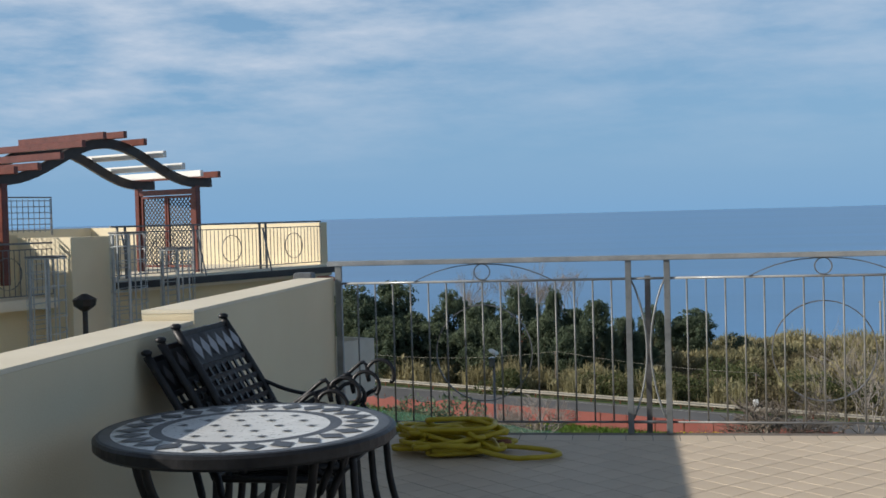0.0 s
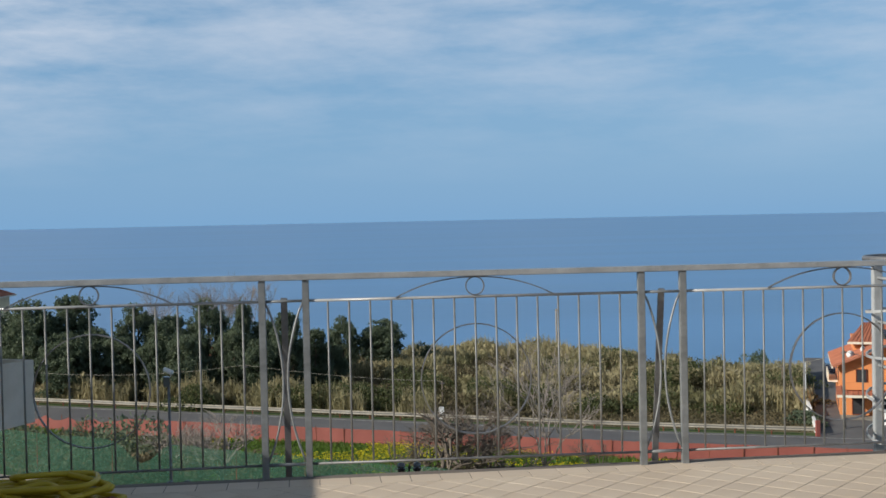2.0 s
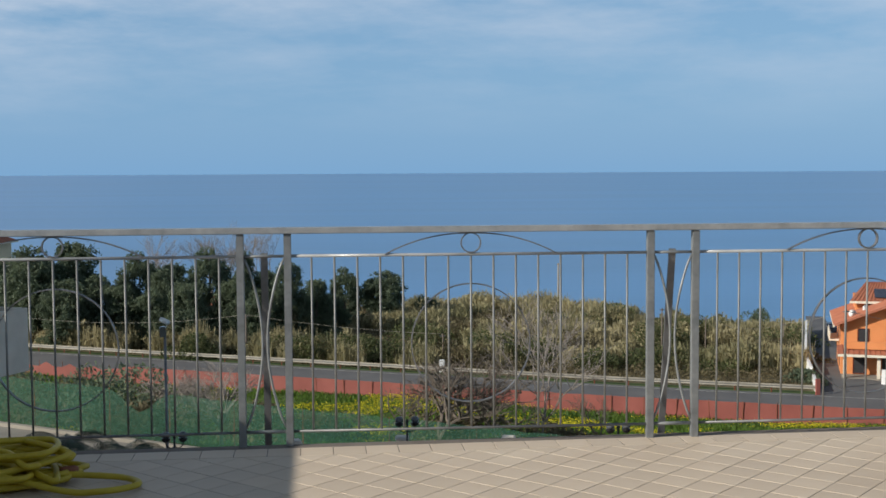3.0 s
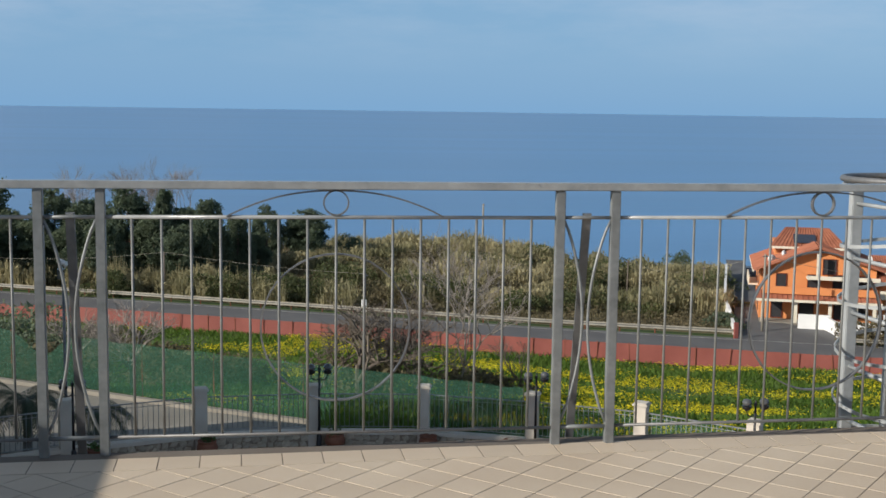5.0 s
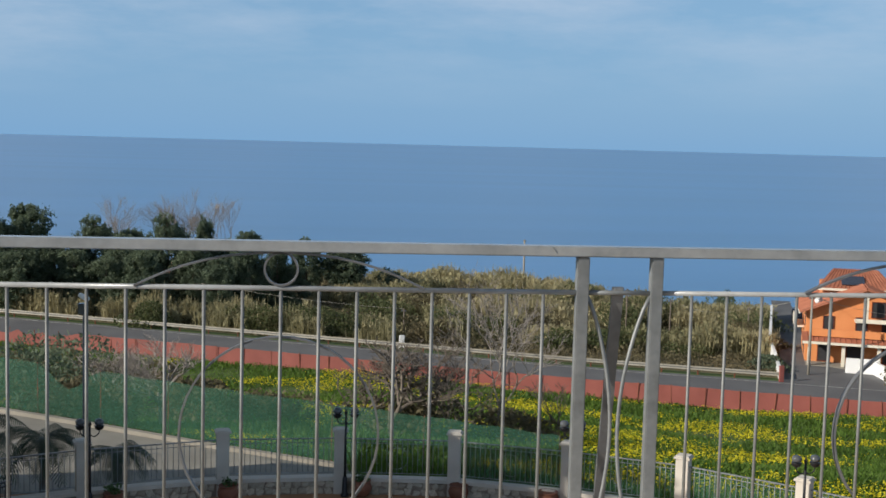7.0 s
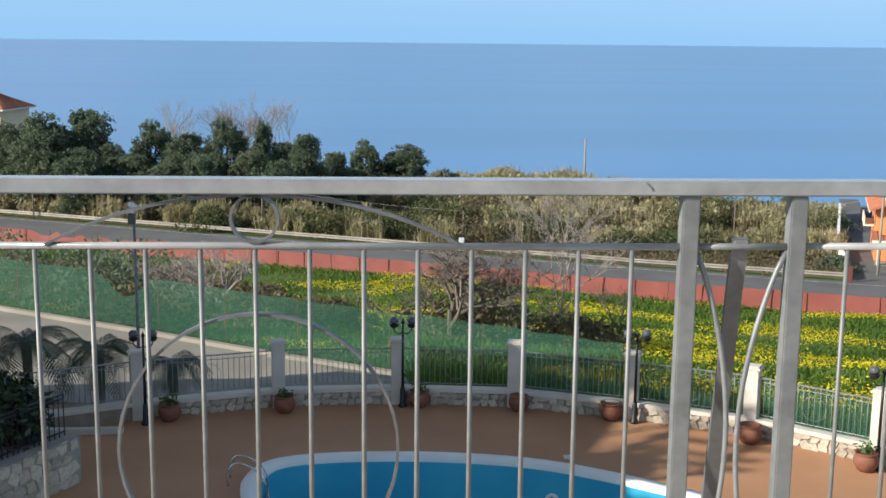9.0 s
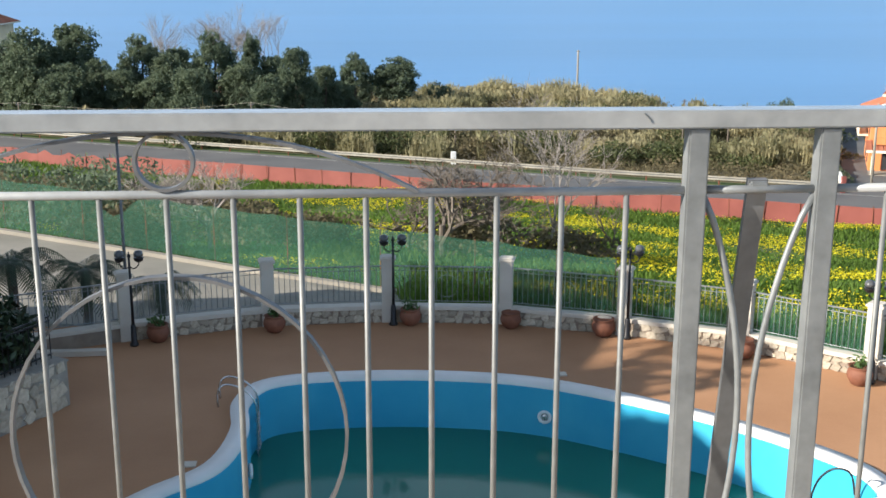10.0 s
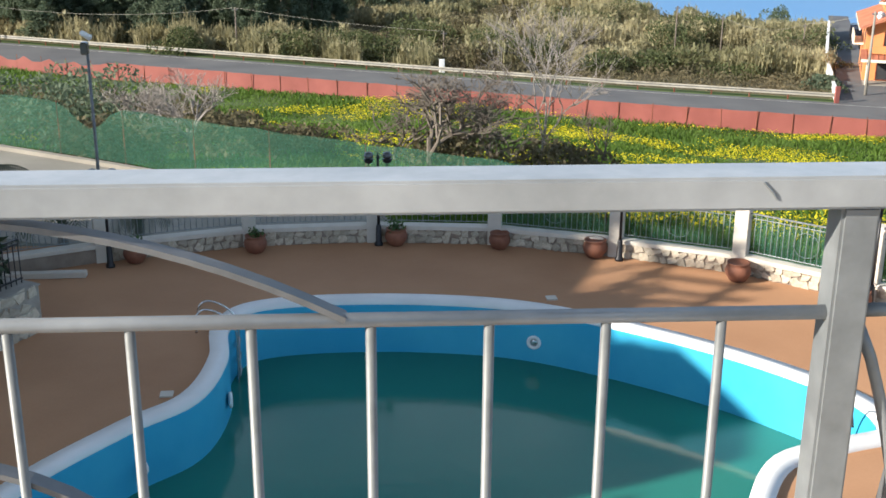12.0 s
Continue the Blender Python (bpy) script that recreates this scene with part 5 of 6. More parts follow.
def orange_house():
    h = thing("orange_house", "two storey orange house with red tiled roofs and balconies", "house")
    h.matrix_basis = road_pose(6.9, 106.0) @ Matrix.Diagonal((0.92, 0.92, 0.88, 1))
    W, Dp = 11.0, 10.5
    part("wall", boxes((0.0, 0, -0.4, W, Dp, 5.6)), ORANGE, h, "orange rendered walls")
    for y in (0.001, Dp - 0.15):
        bm = bmesh.new()
        f = bm.faces.new([bm.verts.new(p) for p in ((0.3, y, 5.6), (W, y, 5.6), (W, y, 5.75), (5.4, y, 7.7))])
        ext = bmesh.ops.extrude_face_region(bm, geom=[f])
        bmesh.ops.translate(bm, verts=[v for v in ext["geom"] if isinstance(v, bmesh.types.BMVert)], vec=(0, 0.14, 0))
        part("gable", bm, ORANGE, h)
    slab_roof(h, (-0.7, -1.0, 5.15), (-0.7, Dp + 0.5, 5.15), (5.4, Dp + 0.5, 7.75), (5.4, -1.0, 7.75))
    slab_roof(h, (W + 0.7, -1.0, 5.45), (W + 0.7, Dp + 0.5, 5.45), (5.4, Dp + 0.5, 7.75), (5.4, -1.0, 7.75))
    # raised rear roof
    part("attic", boxes((1.5, 4.0, 5.6, 8.0, Dp - 0.5, 7.6)), ORANGE, h)
    slab_roof(h, (0.9, 3.3, 7.2), (8.6, 3.3, 7.2), (7.0, 7.0, 8.9), (2.6, 7.0, 8.9), rows=10)
    part("solar_panel", tube(bmesh.new(), [(4.4, 3.6, 7.78), (4.4, 5.2, 8.52)], 0, flat=(0.05, 2.2, (0, -0.42, 0.9))), PANELGLASS, h, "dark roof solar panel")
    # porch
    part("porch_floor", boxes((0.0, -2.4, -0.2, W, 0, 0.15)), CONCRETE, h)
    slab_roof(h, (-0.4, -2.9, 2.45), (W + 0.3, -2.9, 2.45), (W + 0.3, -0.02, 3.05), (-0.4, -0.02, 3.05), 0.12, 12, "porch_roof")
    for x in (0.3, 3.4, 6.6, 9.0, W - 0.3):
        part("column", boxes((x - 0.16, -2.5, 0.15, x + 0.16, -2.18, 2.5), bev=0.02), CREAMTRIM, h, "cream porch column")
    # balconies
    part("balcony", boxes((4.4, -1.5, 4.55, W + 0.2, -0.02, 4.72), (4.4, -1.5, 4.72, W + 0.2, -1.38, 4.95)), CREAMTRIM, h, "cream balcony slab")
    part("balcony", boxes((0.2, -1.6, 3.0, W, -1.45, 3.75)), ORANGE, h, "orange balcony parapet")
    for x in (5.4, 8.3):
        part("pillar", boxes((x - 0.15, -1.35, 4.72, x + 0.15, -1.05, 7.2 - abs(x - 5.4) * 0.28)), CREAMTRIM, h, "cream gable pillar")
    for x, z, w, hh in ((1.6, 3.35, 0.9, 1.5), (4.6, 3.35, 1.0, 1.5), (7.0, 3.2, 1.5, 1.7), (9.4, 3.35, 0.9, 1.5), (1.2, 0.3, 1.0, 2.1), (3.9, 0.3, 1.3, 2.1), (7.2, 0.3, 1.3, 2.1), (9.4, 0.6, 0.9, 1.4), (6.0, 5.0, 1.2, 1.5)):
        window(h, x, z, w, hh)
    for y, z in ((2.0, 3.4), (6.0, 3.4), (2.5, 0.5), (6.5, 0.5)):
        part("side_window", boxes((-0.04, y, z, 0.02, y + 1.0, z + 1.3)), DARK, h)
    part("side_balcony", boxes((-1.0, 4.5, 2.9, -0.02, 9.5, 3.05), (-1.0, 4.5, 3.05, -0.88, 9.5, 3.9)), CREAMTRIM, h)
    for k, (x, y, z) in enumerate(((1.0, 0.3, 6.35), (2.2, 1.5, 6.7), (8.4, 2.5, 7.3), (10.6, 3.0, 6.4))):
        d = part("satellite_dish", lathe(bmesh.new(), [(0.05, 0), (0.3, 0.05), (0.42, 0.14), (0.43, 0.15)], 14), WHITE, h, "white satellite dish", True)
        d.matrix_basis = pose(x, y, z, 75, 0, 20 + 30 * k)
        part("bracket", tube(bmesh.new(), [(0, 0, 0), (0, -0.25, -0.2), (0, -0.75, -0.28)], 0.03, 5), GALV_DULL, d)
    # second wing beyond
    w2 = thing("terraced_house", "orange terraced house with lower tiled roof", "house")
    w2.matrix_basis = road_pose(6.9 + W * 0.92 + 0.1, 106.6) @ Matrix.Diagonal((0.92, 0.92, 0.88, 1))
    part("wall", boxes((0, 0, -0.4, 12, 9, 5.0)), ORANGE, w2)
    slab_roof(w2, (-0.2, -1.2, 4.3), (6.0, -1.2, 4.3), (6.0, 5.0, 6.3), (-0.2, 5.0, 6.3))
    slab_roof(w2, (6.05, -1.6, 4.0), (13, -1.6, 4.0), (13, 5.0, 6.0), (6.05, 5.0, 6.0))
    part("balcony", boxes((0.2, -1.5, 2.7, 11.5, -0.02, 2.85), (0.2, -1.5, 2.85, 11.5, -1.4, 3.6)), CREAMTRIM, w2)
    for x, z in ((1.2, 0.3), (4.2, 0.3), (7.5, 0.3), (1.2, 3.1), (4.2, 3.1), (7.5, 3.1), (10, 3.1)):
        window(w2, x, z, 1.2, 1.8 if z > 1 else 2.1)
    # white garden wall, picket fence and gate block
    solid_wall = thing("front_wall", "white painted garden wall before the orange house", "wall")
    solid_wall.matrix_basis = road_pose(8.6, 101.8)
    part("wall", boxes((3.2, 0, -0.2, 16, 0.18, 0.75)), WHITE, solid_wall)
    part("gate_block", boxes((1.5, -0.4, -0.2, 4.2, -0.15, 1.35), bev=0.02), WHITE, solid_wall, "white solid gate panel")
    pk = mesh_of("picket", boxes((-0.05, 0.02, 0.76, 0.05, 0.08, 1.6)), WHITE)
    for i in range(26):
        o = new("picket", pk)
        o.parent, o.location = solid_wall, (8.2 + 0.24 * i, 0, 0)


orange_house()


def build_side_road():
    def patch(name, uv, z, material, label, category):
        bm = bmesh.new()
        bm.faces.new([bm.verts.new((*on_road(u, v), z)) for u, v in uv])
        return solid(name, bm, material, label, category, kind="structure")
    patch("side_road", ((4.9, 95.0), (13.2, 95.0), (12.8, 101.6), (7.6, 104.5), (6.6, 150), (4.3, 150)), -17.12, ASPHALT, "asphalt side road past the orange house", "road")
    for (u0, v0, u1, v1, h) in ((4.7, 95.9, 4.3, 104.0, 0.9), (4.3, 104.0, 3.9, 112, 1.1), (3.9, 112, 4.2, 135, 1.5), (13.4, 94.6, 13.1, 99.0, 0.95), (13.1, 99.0, 12.4, 101.8, 1.3)):
        a, b = on_road(u0, v0), on_road(u1, v1)
        bm = tube(bmesh.new(), [(a.x, a.y, -17.3 + h / 2), (b.x, b.y, -17.3 + h / 2)], 0, flat=(h, 0.25, (0, 0, 1)))
        solid("roadside_wall", bm, WHITE, "white painted wall along the side road", "wall", "side road walls")
    p = on_road(4.7, 95.3)
    solid("warning_board", boxes((p.x - 0.25, p.y - 0.3, -17.2, p.x + 0.1, p.y - 0.1, -15.8)), REDNET, "red and white warning board at the corner", "sign board")
    bush("hedge", (*on_road(15.8, 97.6), -17.3), 3.2, 1.6, 1600, 0.18, SCRUB, "green garden hedge behind the white wall", 101)
    bush("hedge", (*on_road(19.5, 98.5), -17.3), 3.6, 1.8, 1600, 0.18, LEAF, "green garden hedge behind the white wall", 102)


build_side_road()


def parked_car(u, v, material, turn, label):
    c = thing("parked_car", label, "car", "cars on the side road")
    p = on_road(u, v)
    c.matrix_basis = pose(p.x, p.y, -17.1, 0, 0, turn)
    body = bmesh.new()
    prof = [(-2.0, 0.35), (-2.05, 0.75), (-1.85, 0.9), (-1.2, 0.95), (-0.75, 1.42), (0.75, 1.45), (1.55, 0.98), (2.0, 0.85), (2.05, 0.4)]
    sides = [[body.verts.new((y, x, z)) for x, z in prof] for y in (-0.82, 0.82)]
    for i in range(len(prof)):
        j = (i + 1) % len(prof)
        body.faces.new((sides[0][i], sides[0][j], sides[1][j], sides[1][i]))
    body.faces.new(sides[0])
    body.faces.new(sides[1][::-1])
    bmesh.ops.recalc_face_normals(body, faces=body.faces)
    bmesh.ops.bevel(body, geom=body.edges[:], offset=0.05, segments=2, affect="EDGES")
    part("body", body, material, c)
    part("windscreen", boxes((-0.7, -1.12, 1.02, 0.7, -0.98, 1.36)), PANELGLASS, c)
    for s in (-1, 1):
        part("side_window", boxes((0.80 * s, -0.7, 1.0, 0.835 * s, 1.1, 1.35)), PANELGLASS, c)
        part("headlight", boxes((0.5 * s - 0.15, -2.08, 0.62, 0.5 * s + 0.15, -2.0, 0.76)), FROST, c)
        for y in (-1.3, 1.3):
            bm = lathe(bmesh.new(), [(0.2, -0.1), (0.31, -0.09), (0.31, 0.09), (0.2, 0.1)], 16)
            bmesh.ops.transform(bm, matrix=pose(0.74 * s, y, 0.31, 0, 90, 0), verts=bm.verts)
            w = part("wheel", bm, DARK, c)
    return c


CARDARK = mat("dark car paint", (0.012, 0.013, 0.02), (0.02, 0.022, 0.03), 3.0, 0.25, 0.3)
parked_car(7.2, 132, CARDARK, -22.9, "dark small car parked on the side road")


def build_poles():
    def pole(name, x, y, top, material, r, label, group):
        z = ground_z(x, y)
        ob = thing(name, label, "pole", group, at=(x, y, z - 0.3))
        part("shaft", tube(bmesh.new(), [(0, 0, 0), (0, 0, top - z + 0.3)], [r, r * 0.7], 8), material, ob, smooth=True)
        part("bracket", boxes((-0.25, -0.04, top - z + 0.05, 0.25, 0.04, top - z + 0.15)), GALV_DULL, ob)
    pole("utility_pole", 34.4, 157.0, -11.5, CONCRETE, 0.17, "tall pale concrete pole at the coast", "utility poles")
    pole("utility_pole", 45.0, 88.6, -10.4, CONCRETE, 0.13, "pale utility pole at the side road", "utility poles")
    for x, y, top in ((36.0, 112, -12.8), (40.7, 112, -13.9), (48.8, 111, -14.5), (-7.0, 112, -12.7), (-30, 116, -13.0), (12.5, 108, -14.5), (-45, 119, -12.8)):
        pole("wooden_pole", x, y, top, BARK, 0.09, "thin weathered wooden line pole", "line poles")

    def wire(a, b, sag, label):
        a, b = Vector(a), Vector(b)
        pts = [a.lerp(b, t) + Vector((0, 0, -sag * 4 * t * (1 - t))) for t in [i / 16 for i in range(17)]]
        solid("overhead_wire", tube(bmesh.new(), pts, 0.015, 5), RAILPAINT, label, "cable", "overhead wires")
    wire((36, 112, -12.8), (40.7, 112, -13.9), 0.35, "pale sagging cable between line poles")
    wire((40.7, 112, -13.9), (48.8, 111, -14.5), 0.9, "pale sagging cable between line poles")
    wire((48.8, 111, -14.5), (53.6, 104.5, -12.2), 0.3, "pale cable running to the orange house")
    wire((-45, 119, -12.8), (-30, 116, -13.0), 0.4, "thin cable along the dark trees")
    wire((-30, 116, -13.0), (-7, 112, -12.7), 0.7, "thin cable along the dark trees")
    wire((-7, 112, -12.7), (12.5, 108, -14.5), 0.3, "thin cable along the reeds")
    wire((45.0, 88.6, -10.5), (53.5, 100.5, -12.0), 0.3, "cable from pole to the orange house")
    wire((45.0, 88.6, -10.5), (62, 93, -13.2), 0.5, "cable crossing before the orange house")


build_poles()


def far_villa(x, y, w, d, h, turn, label, levels=3, wallm=None):
    z = ground_z(x, y) - 1
    v = thing("far_villa", label, "house", "houses along the coast", at=(x, y, z), turn=turn)
    part("wall", boxes((0, 0, 0, w, d, h)), wallm or STUCCO_OLD, v)
    slab_roof(v, (-0.8, -0.8, h - 0.3), (w + 0.8, -0.8, h - 0.3), (w * 0.75, d / 2, h + 2.2), (w * 0.25, d / 2, h + 2.2), rows=9)
    slab_roof(v, (w + 0.8, d + 0.8, h - 0.3), (-0.8, d + 0.8, h - 0.3), (w * 0.25, d / 2, h + 2.2), (w * 0.75, d / 2, h + 2.2), rows=9)
    slab_roof(v, (w + 0.8, -0.8, h - 0.3), (w + 0.8, d + 0.8, h - 0.3), (w * 0.75, d / 2, h + 2.2), (w * 0.75, d / 2 - 0.01, h + 2.2), rows=6)
    for k in range(levels):
        zz = h - 3.1 * (k + 1)
        part("balcony", boxes((-0.5, -1.6, zz - 0.15, w + 1.6, 0, zz + 0.02), (-0.5, -1.6, zz + 0.02, w + 1.6, -1.48, zz + 0.9)), WHITE if k % 2 else CREAMTRIM, v, "pale balcony with parapet")
        for i in range(4):
            part("window", boxes((w * (0.08 + 0.24 * i), -0.05, zz + 0.2, w * (0.2 + 0.24 * i), 0.02, zz + 2.3)), DARK, v)
    return v


far_villa(-65.5, 184, 14, 11, 11.0, -8, "cream villa with red roof and wide balconies", 3)
far_villa(-22, 205, 9, 8, 10.5, 0, "yellow villa roof showing behind trees", 2)
far_villa(88, 112, 14, 10, 6.5, -22, "white house with tiled roof along the road", 2, WHITE)


# ---- the neighbouring building ----
def neighbour():
    d = Vector((0.443, 0.8965))
    n1 = Vector((-7.50, 20.68))
    # local x runs from the far corner towards us, local y into the building
    turn = math.degrees(math.atan2(-d.y, -d.x))
    base = pose(n1.x, n1.y, 0, 0, 0, turn) @ Matrix.Diagonal((1, -1, 1, 1))

    def place(ob):
        for v in ob.data.vertices:
            v.co = base @ v.co
        ob.data.flip_normals()
        return ob
    nb = thing("neighbour_house", "cream rendered neighbouring house with roof terrace", "house")
    F = 0.27

    def add(name, bm, material, label=""):
        return place(part(name, bm, material, nb, label))
    add("terrace_slab", boxes((-0.3, -0.12, F - 0.28, 6.48, 9, F)), CAP)
    add("gutter", boxes((-0.35, -0.34, F - 0.20, 6.45, -0.13, F - 0.06)), DARK, "black roof edge gutter")
    add("wall", boxes((-0.28, 0.35, DECK_Z - 0.3, 6.9, 9, F - 0.285)), STUCCO_OLD, "cream lower walls")
    add("parapet", boxes((-0.3, 0.0, F, -0.02, 9, F + 1.03)), STUCCO, "cream terrace parapet")
    add("parapet_back", boxes((-0.02, 8.7, F, 6.48, 9, F + 1.03)), STUCCO)
    add("stair_block", boxes((6.5, -0.3, -0.95, 7.55, 1.6, 1.15), bev=0.01), STUCCO, "cream stair block")
    add("lower_wing", boxes((6.95, 0.6, DECK_Z - 0.3, 13.5, 9, -0.2)), STUCCO_OLD)
    add("wing_terrace", boxes((7.6, 0.1, -0.198, 13.5, 1.34, 0.0)), CAP)
    add("lower_balcony", boxes((-1.75, -0.25, -3.2, -0.32, 2.2, -3.0), (-1.75, -0.25, -2.998, -0.32, -0.1, -1.72), (-1.75, -0.1, -2.998, -1.6, 2.2, -1.72)), POST, "grey rendered balcony parapet")
    for x, z in ((7.6, -3.4), (9.0, -3.4), (10.4, -3.4), (8.0, -6.5), (10.5, -6.5), (2.0, -3.2), (4.4, -3.2)):
        add("window", boxes((x, 0.3 if x < 6.9 else 0.55, z, x + 0.75, 0.36 if x < 6.9 else 0.62, z + 1.5)), DARKWOOD, "shuttered window")
    # invented block out of view, added to widen the shadow on the pool
    add("pool_shade_block", boxes((11.0, 1.36, -0.19, 14.5, 7.0, 2.7)), STUCCO_OLD, "unseen cream block added to shade the pool")
    # railing on the terrace edge
    def rail_run(x0, x1, z, y, name):
        r = thing(name, "dark weathered steel terrace railing with rings", "railing", "neighbour railings")
        place(part("top_rail", boxes((x0, y - 0.025, z + 1.04, x1, y + 0.025, z + 1.075)), GALV_DULL, r))
        place(part("mid_rail", boxes((x0, y - 0.01, z + 0.93, x1, y + 0.01, z + 0.95)), GALV_DULL, r))
        place(part("bottom_rail", boxes((x0, y - 0.01, z + 0.06, x1, y + 0.01, z + 0.08)), GALV_DULL, r))
        k = int((x1 - x0) / 0.118)
        for i in range(k + 1):
            x = x0 + (x1 - x0) * i / k
            place(part("baluster", tube(bmesh.new(), [(x, y, z + 0.07), (x, y, z + 0.94)], 0.009, 5), GALV_DULL, r))
        for x in np.arange(x0 + 1.0, x1 - 0.4, 2.05):
            place(part("circle", tube(bmesh.new(), circle(x, y - 0.02, z + 0.5, 0.3, 24), 0, closed=True, flat=(0.025, 0.01, (0, 1, 0))), GALV_DULL, r))
            for s in (0.93, 1.13):
                place(part("post", boxes((x + s - 0.02, y - 0.02, z - 0.05, x + s + 0.02, y + 0.02, z + 1.04)), GALV_DULL, r))
            place(part("strut", tube(bmesh.new(), [(x + 1.03, y, z + 0.95), (x + 1.03, y - 0.28, z - 0.15)], 0, flat=(0.04, 0.012, (1, 0, 0))), GALV_DULL, r))
    rail_run(0.0, 6.4, F, -0.05, "terrace_railing")
    rail_run(7.65, 13.4, 0.0, 0.15, "wing_railing")
    # trellis panels on the block
    for k in range(2):
        t = thing("trellis_panel", "wire trellis panel with climbing stems", "trellis", "trellis panels")
        x0 = 6.7 + 1.3 * k
        for i in range(10):
            place(part("wire", tube(bmesh.new(), [(x0 + 0.13 * i, 1.45, 1.26), (x0 + 0.13 * i, 1.45, 1.93)], 0.008, 5), GALV_DULL, t))
        for i in range(6):
            place(part("wire", tube(bmesh.new(), [(x0, 1.45, 1.3 + 0.12 * i), (x0 + 1.17, 1.45, 1.3 + 0.12 * i)], 0.008, 5), GALV_DULL, t))
        place(part("frame", tube(bmesh.new(), [(x0 - 0.03, 1.45, 1.2), (x0 - 0.03, 1.45, 1.97), (x0 + 1.2, 1.45, 1.97), (x0 + 1.2, 1.45, 1.2)], 0.018, 6), GALV_DULL, t))
    add("trellis_wall", boxes((7.56, 1.35, -0.198, 10.95, 1.6, 1.22)), STUCCO_OLD)
    # pergola
    pg = thing("pergola", "stained timber pergola with waved beams and lattice screen", "pergola")

    def addp(name, bm, material, label=""):
        return place(part(name, bm, material, pg, label))

    def wave(s):
        return 2.27 + 0.78 * math.sin(math.pi * max(0.0, min(1.0, s / 4.9))) ** 2
    X0, Y0, Y1 = 3.55, 0.5, 2.4
    for y in (Y0, Y1):
        pts = [(X0 - 0.45 + 0.2 * i, y, wave(0.2 * i - 0.45)) for i in range(29)]
        addp("beam", tube(bmesh.new(), pts, 0, flat=(0.2, 0.09, (0, 0.05, 1))), DARKWOOD, "dark waved beam")
        for s in (0.0, 4.9):
            addp("post", boxes((X0 + s - 0.07, y - 0.07, F, X0 + s + 0.07, y + 0.07, 2.2), bev=0.008), WOODRED)
    for i in range(11):
        s = -0.3 + 0.52 * i
        z = wave(s) + 0.14
        bm = boxes((X0 + s - 0.045, Y0 - 0.45, z - 0.04, X0 + s + 0.045, Y1 + 0.45, z + 0.10))
        bmesh.ops.bevel(bm, geom=[e for e in bm.edges], offset=0.008, segments=1, affect="EDGES")
        # rafters 1 to 3: sun glare on the stained wood put into the colour
        addp("rafter", bm, WHITE if i in (1, 2, 3) else WOODRED, "rafter coloured white for sun glare" if i in (1, 2, 3) else "")
    addp("cross_beam", boxes((X0 - 0.06, Y0, 2.02, X0 + 0.06, Y1, 2.14)), WOODRED)
    for k in range(2):
        ya = Y0 + 0.1 + 0.86 * k
        fr = addp("lattice_frame", boxes((X0 - 0.03, ya, F + 0.1, X0 + 0.03, ya + 0.05, 2.0), (X0 - 0.03, ya + 0.78, F + 0.1, X0 + 0.03, ya + 0.83, 2.0), (X0 - 0.03, ya + 0.05, 1.95, X0 + 0.03, ya + 0.78, 2.0), (X0 - 0.03, ya + 0.05, F + 0.1, X0 + 0.03, ya + 0.78, F + 0.15)), WOODRED)
        bm = bmesh.new()
        for i in range(-7, 24):
            for sg in (1, -1):
                za, lo, hi = F + 0.15 + 0.115 * i, F + 0.12, 1.97
                ts = sorted((max(0.0, min(1.0, (lim - za) / (sg * 0.73))) for lim in (lo, hi)))
                if ts[1] - ts[0] > 0.05:
                    ends = [(X0, ya + 0.05 + 0.73 * t, za + sg * 0.73 * t) for t in ts]
                    tube(bm, ends, 0, flat=(0.024, 0.012, (0, -1 * sg, 1)))
        addp("lattice", bm, DARKWOOD, "diagonal timber lattice")
    add("planter_box", boxes((3.0, 3.2, F, 4.2, 3.8, F + 0.6)), STUCCO)
    # caged ladders beside it
    for x, y, top, hh in ((6.55, -0.75, 1.2, 3.0), (5.3, -0.75, 0.85, 2.8)):
        p = base @ Vector((x, y, 0))
        cage_ladder(hh, pose(p.x, p.y, top, 0, 0, turn + 180), "galvanised caged ladder on the neighbouring house")
    p = base @ Vector((8.35, -0.6, 0))
    cage_ladder(3.4, pose(p.x, p.y, 0.8, 0, 0, turn + 180), "galvanised caged ladder on the neighbouring house")
    q = base @ Vector((8.05, -1.3, 0))
    lp = thing("courtyard_lamp", "black iron lamp post in the courtyard", "lamp", at=(q.x, q.y, -2.6))
    part("pole", tube(bmesh.new(), [(0, 0, 0), (0, 0, 2.45)], 0.05, 8), BLACK, lp)
    part("lantern", lathe(bmesh.new(), [(0.06, 2.4), (0.2, 2.5), (0.22, 2.62), (0.05, 2.72)], 10), BLACK, lp)
    solid("courtyard_wall", boxes((q.x - 0.3, q.y - 0.3, DECK_Z - 0.3, q.x + 0.3, q.y + 0.3, -2.6)), STUCCO_OLD, "cream pillar under the courtyard lamp", "pillar")


neighbour()


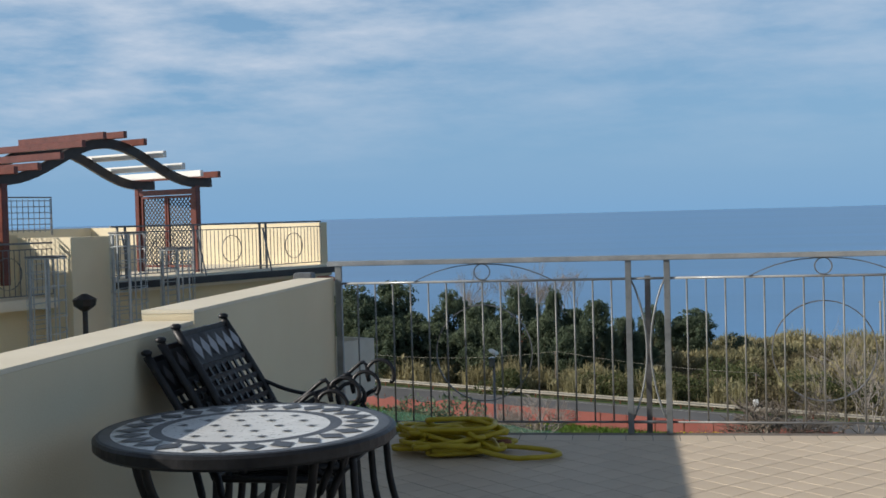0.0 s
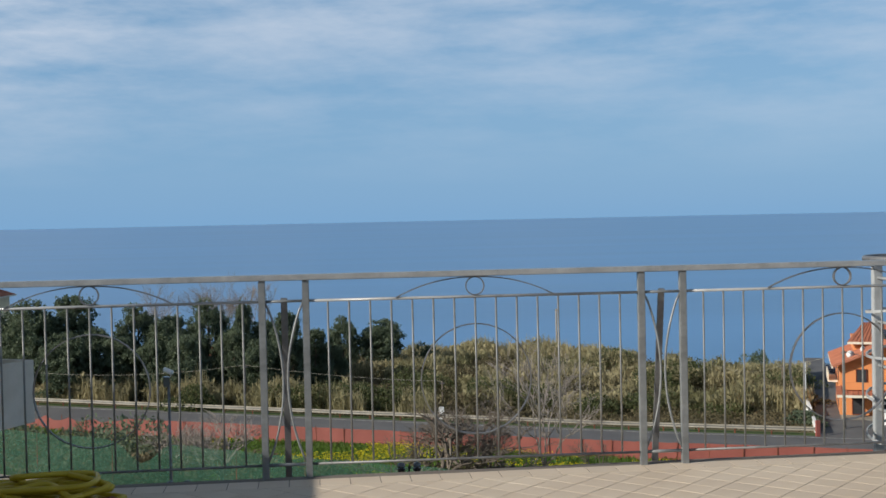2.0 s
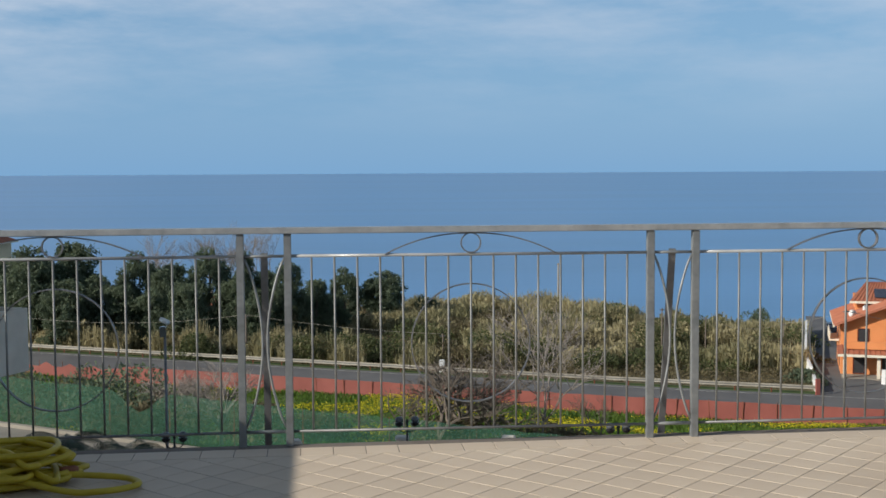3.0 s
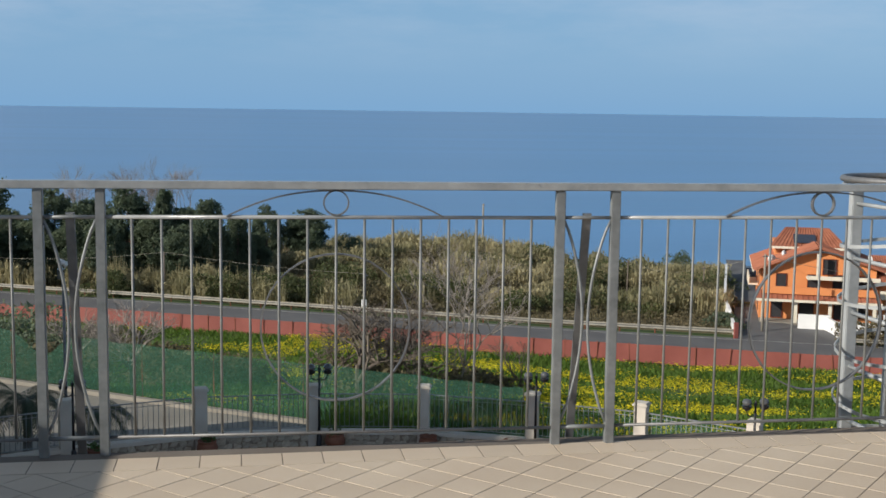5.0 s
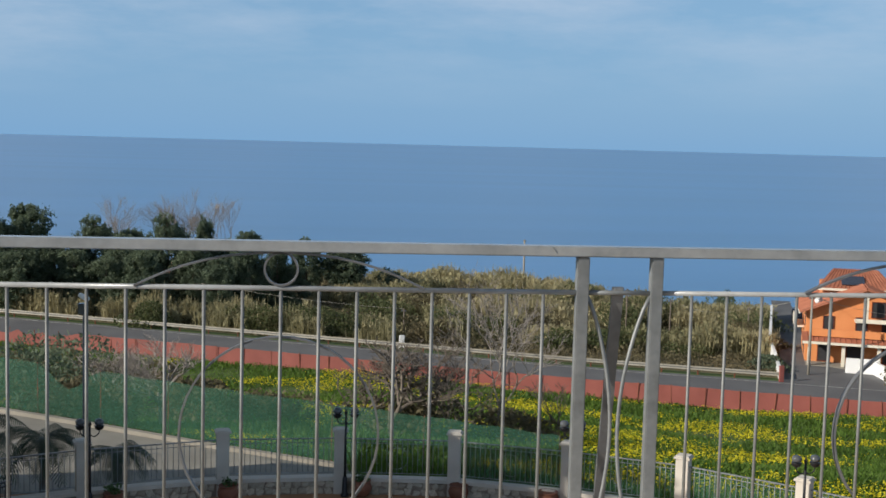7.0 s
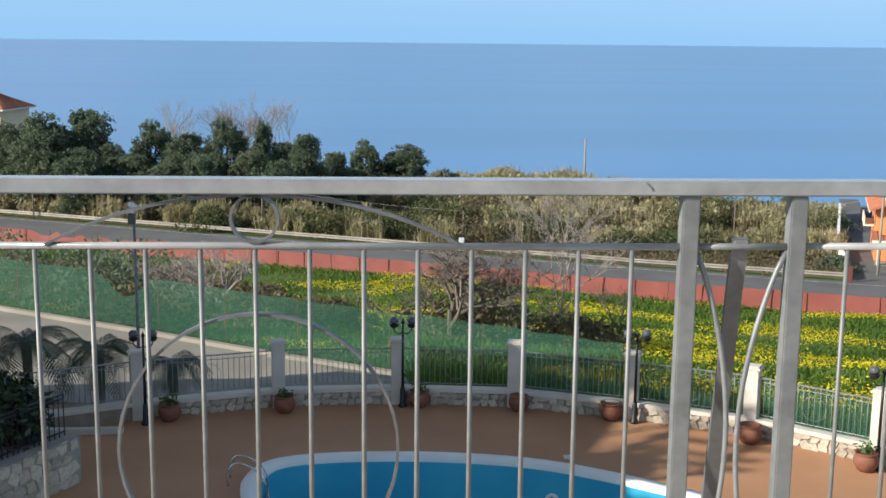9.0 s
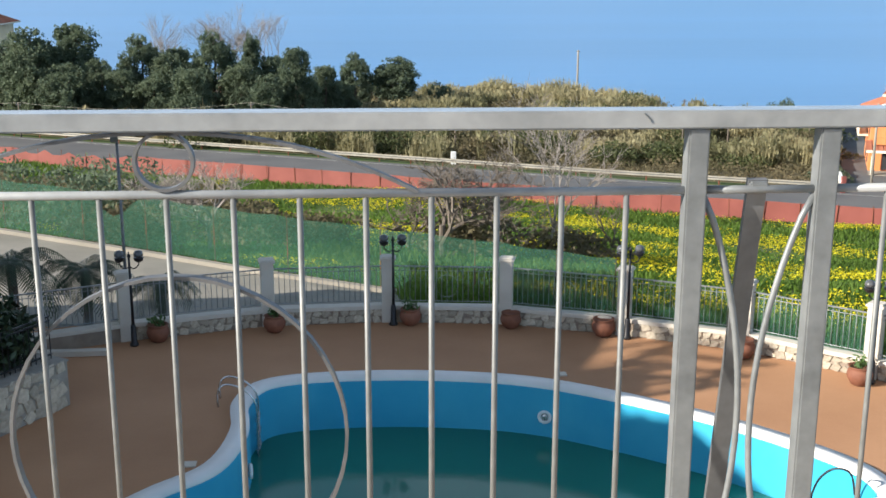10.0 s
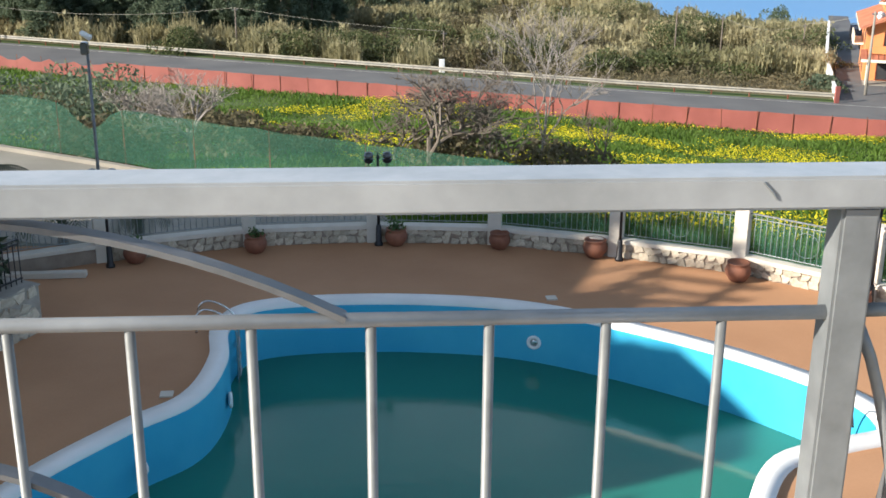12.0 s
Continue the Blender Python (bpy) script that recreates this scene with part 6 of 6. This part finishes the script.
# ---- terrace tiles ----
def build_tiles():
    S, G, half = 0.16, 0.0040, 0.16 * math.sqrt(2) / 2
    x0, x1, y0, y1 = -1.915, 6.9, -9.5, -0.225

    def tile_bm(poly, bm):
        c = Vector((sum(p[0] for p in poly) / len(poly), sum(p[1] for p in poly) / len(poly)))
        lo, hi = [], []
        for p in poly:
            q = Vector(p[:2])
            dvec = (c - q)
            L = max(dvec.length, 1e-6)
            lo.append(bm.verts.new((q.x + dvec.x / L * G * 0.7, q.y + dvec.y / L * G * 0.7, -0.0016)))
            k = min(0.35, (G * 0.7 + 0.0006) / L)
            hi.append(bm.verts.new((q.x + dvec.x * k, q.y + dvec.y * k, 0.0)))
        n = len(poly)
        bm.faces.new(hi)
        for i in range(n):
            bm.faces.new((lo[i], lo[(i + 1) % n], hi[(i + 1) % n], hi[i]))
    one = bmesh.new()
    tile_bm([(-half, 0), (0, -half), (half, 0), (0, half)], one)
    one = mesh_of("tile", one, TILE)
    edge = bmesh.new()
    tile_bm([(-0.08, -0.08), (0.08, -0.08), (0.08, 0.08), (-0.08, 0.08)], edge)
    edge = mesh_of("tile", edge, TILE)
    floor_ob = bpy.data.objects["floor"]
    rest = bmesh.new()

    def clip(poly):
        for axis, lim, sign in ((0, x0, 1), (0, x1, -1), (1, y0, 1), (1, y1, -1)):
            out = []
            for i, p in enumerate(poly):
                q = poly[(i + 1) % len(poly)]
                a, b = sign * (p[axis] - lim), sign * (q[axis] - lim)
                if a >= 0:
                    out.append(p)
                if (a > 1e-7) != (b > 1e-7) and abs(a - b) > 1e-9:
                    t = a / (a - b)
                    if 0 < t < 1:
                        out.append((p[0] + (q[0] - p[0]) * t, p[1] + (q[1] - p[1]) * t))
            poly = out
            if len(poly) < 3:
                return []
        return poly
    i0, j0 = int(x0 / half) - 1, int(y0 / half) - 1
    count = 0
    for j in range(j0, 2):
        for i in range(i0, int(x1 / half) + 2):
            if (i + j) % 2:
                continue
            cx, cy = i * half, j * half
            full = x0 + half < cx < x1 - half and cy < y1 - half and cy > y0 + half
            if full and cy > -1.95 and -1.6 < cx < 2.6 and count < 250:
                o = new("tile", one)
                o.parent, o.location = floor_ob, (cx, cy, random.uniform(-0.0003, 0.0003))
                count += 1
            else:
                p = clip([(cx - half, cy), (cx, cy - half), (cx + half, cy), (cx, cy + half)])
                if len(p) > 2 and max(q[0] for q in p) - min(q[0] for q in p) > 0.02 and max(q[1] for q in p) - min(q[1] for q in p) > 0.02:
                    tile_bm(p, rest)
    r = part("tiling", rest, TILE_REST, floor_ob)
    tagged(r, kind="stuff")
    x = x0 + 0.08
    while x < x1 - 0.08:
        o = new("tile", edge)
        o.parent, o.location = floor_ob, (x, -0.142, random.uniform(-0.0003, 0.0003))
        x += 0.16


TILE_REST = mat("terrace tile rest", (0.53, 0.425, 0.315), (0.63, 0.525, 0.40), 1.2, 0.6, bump=0.1, rand=0.05, island=True)
build_tiles()
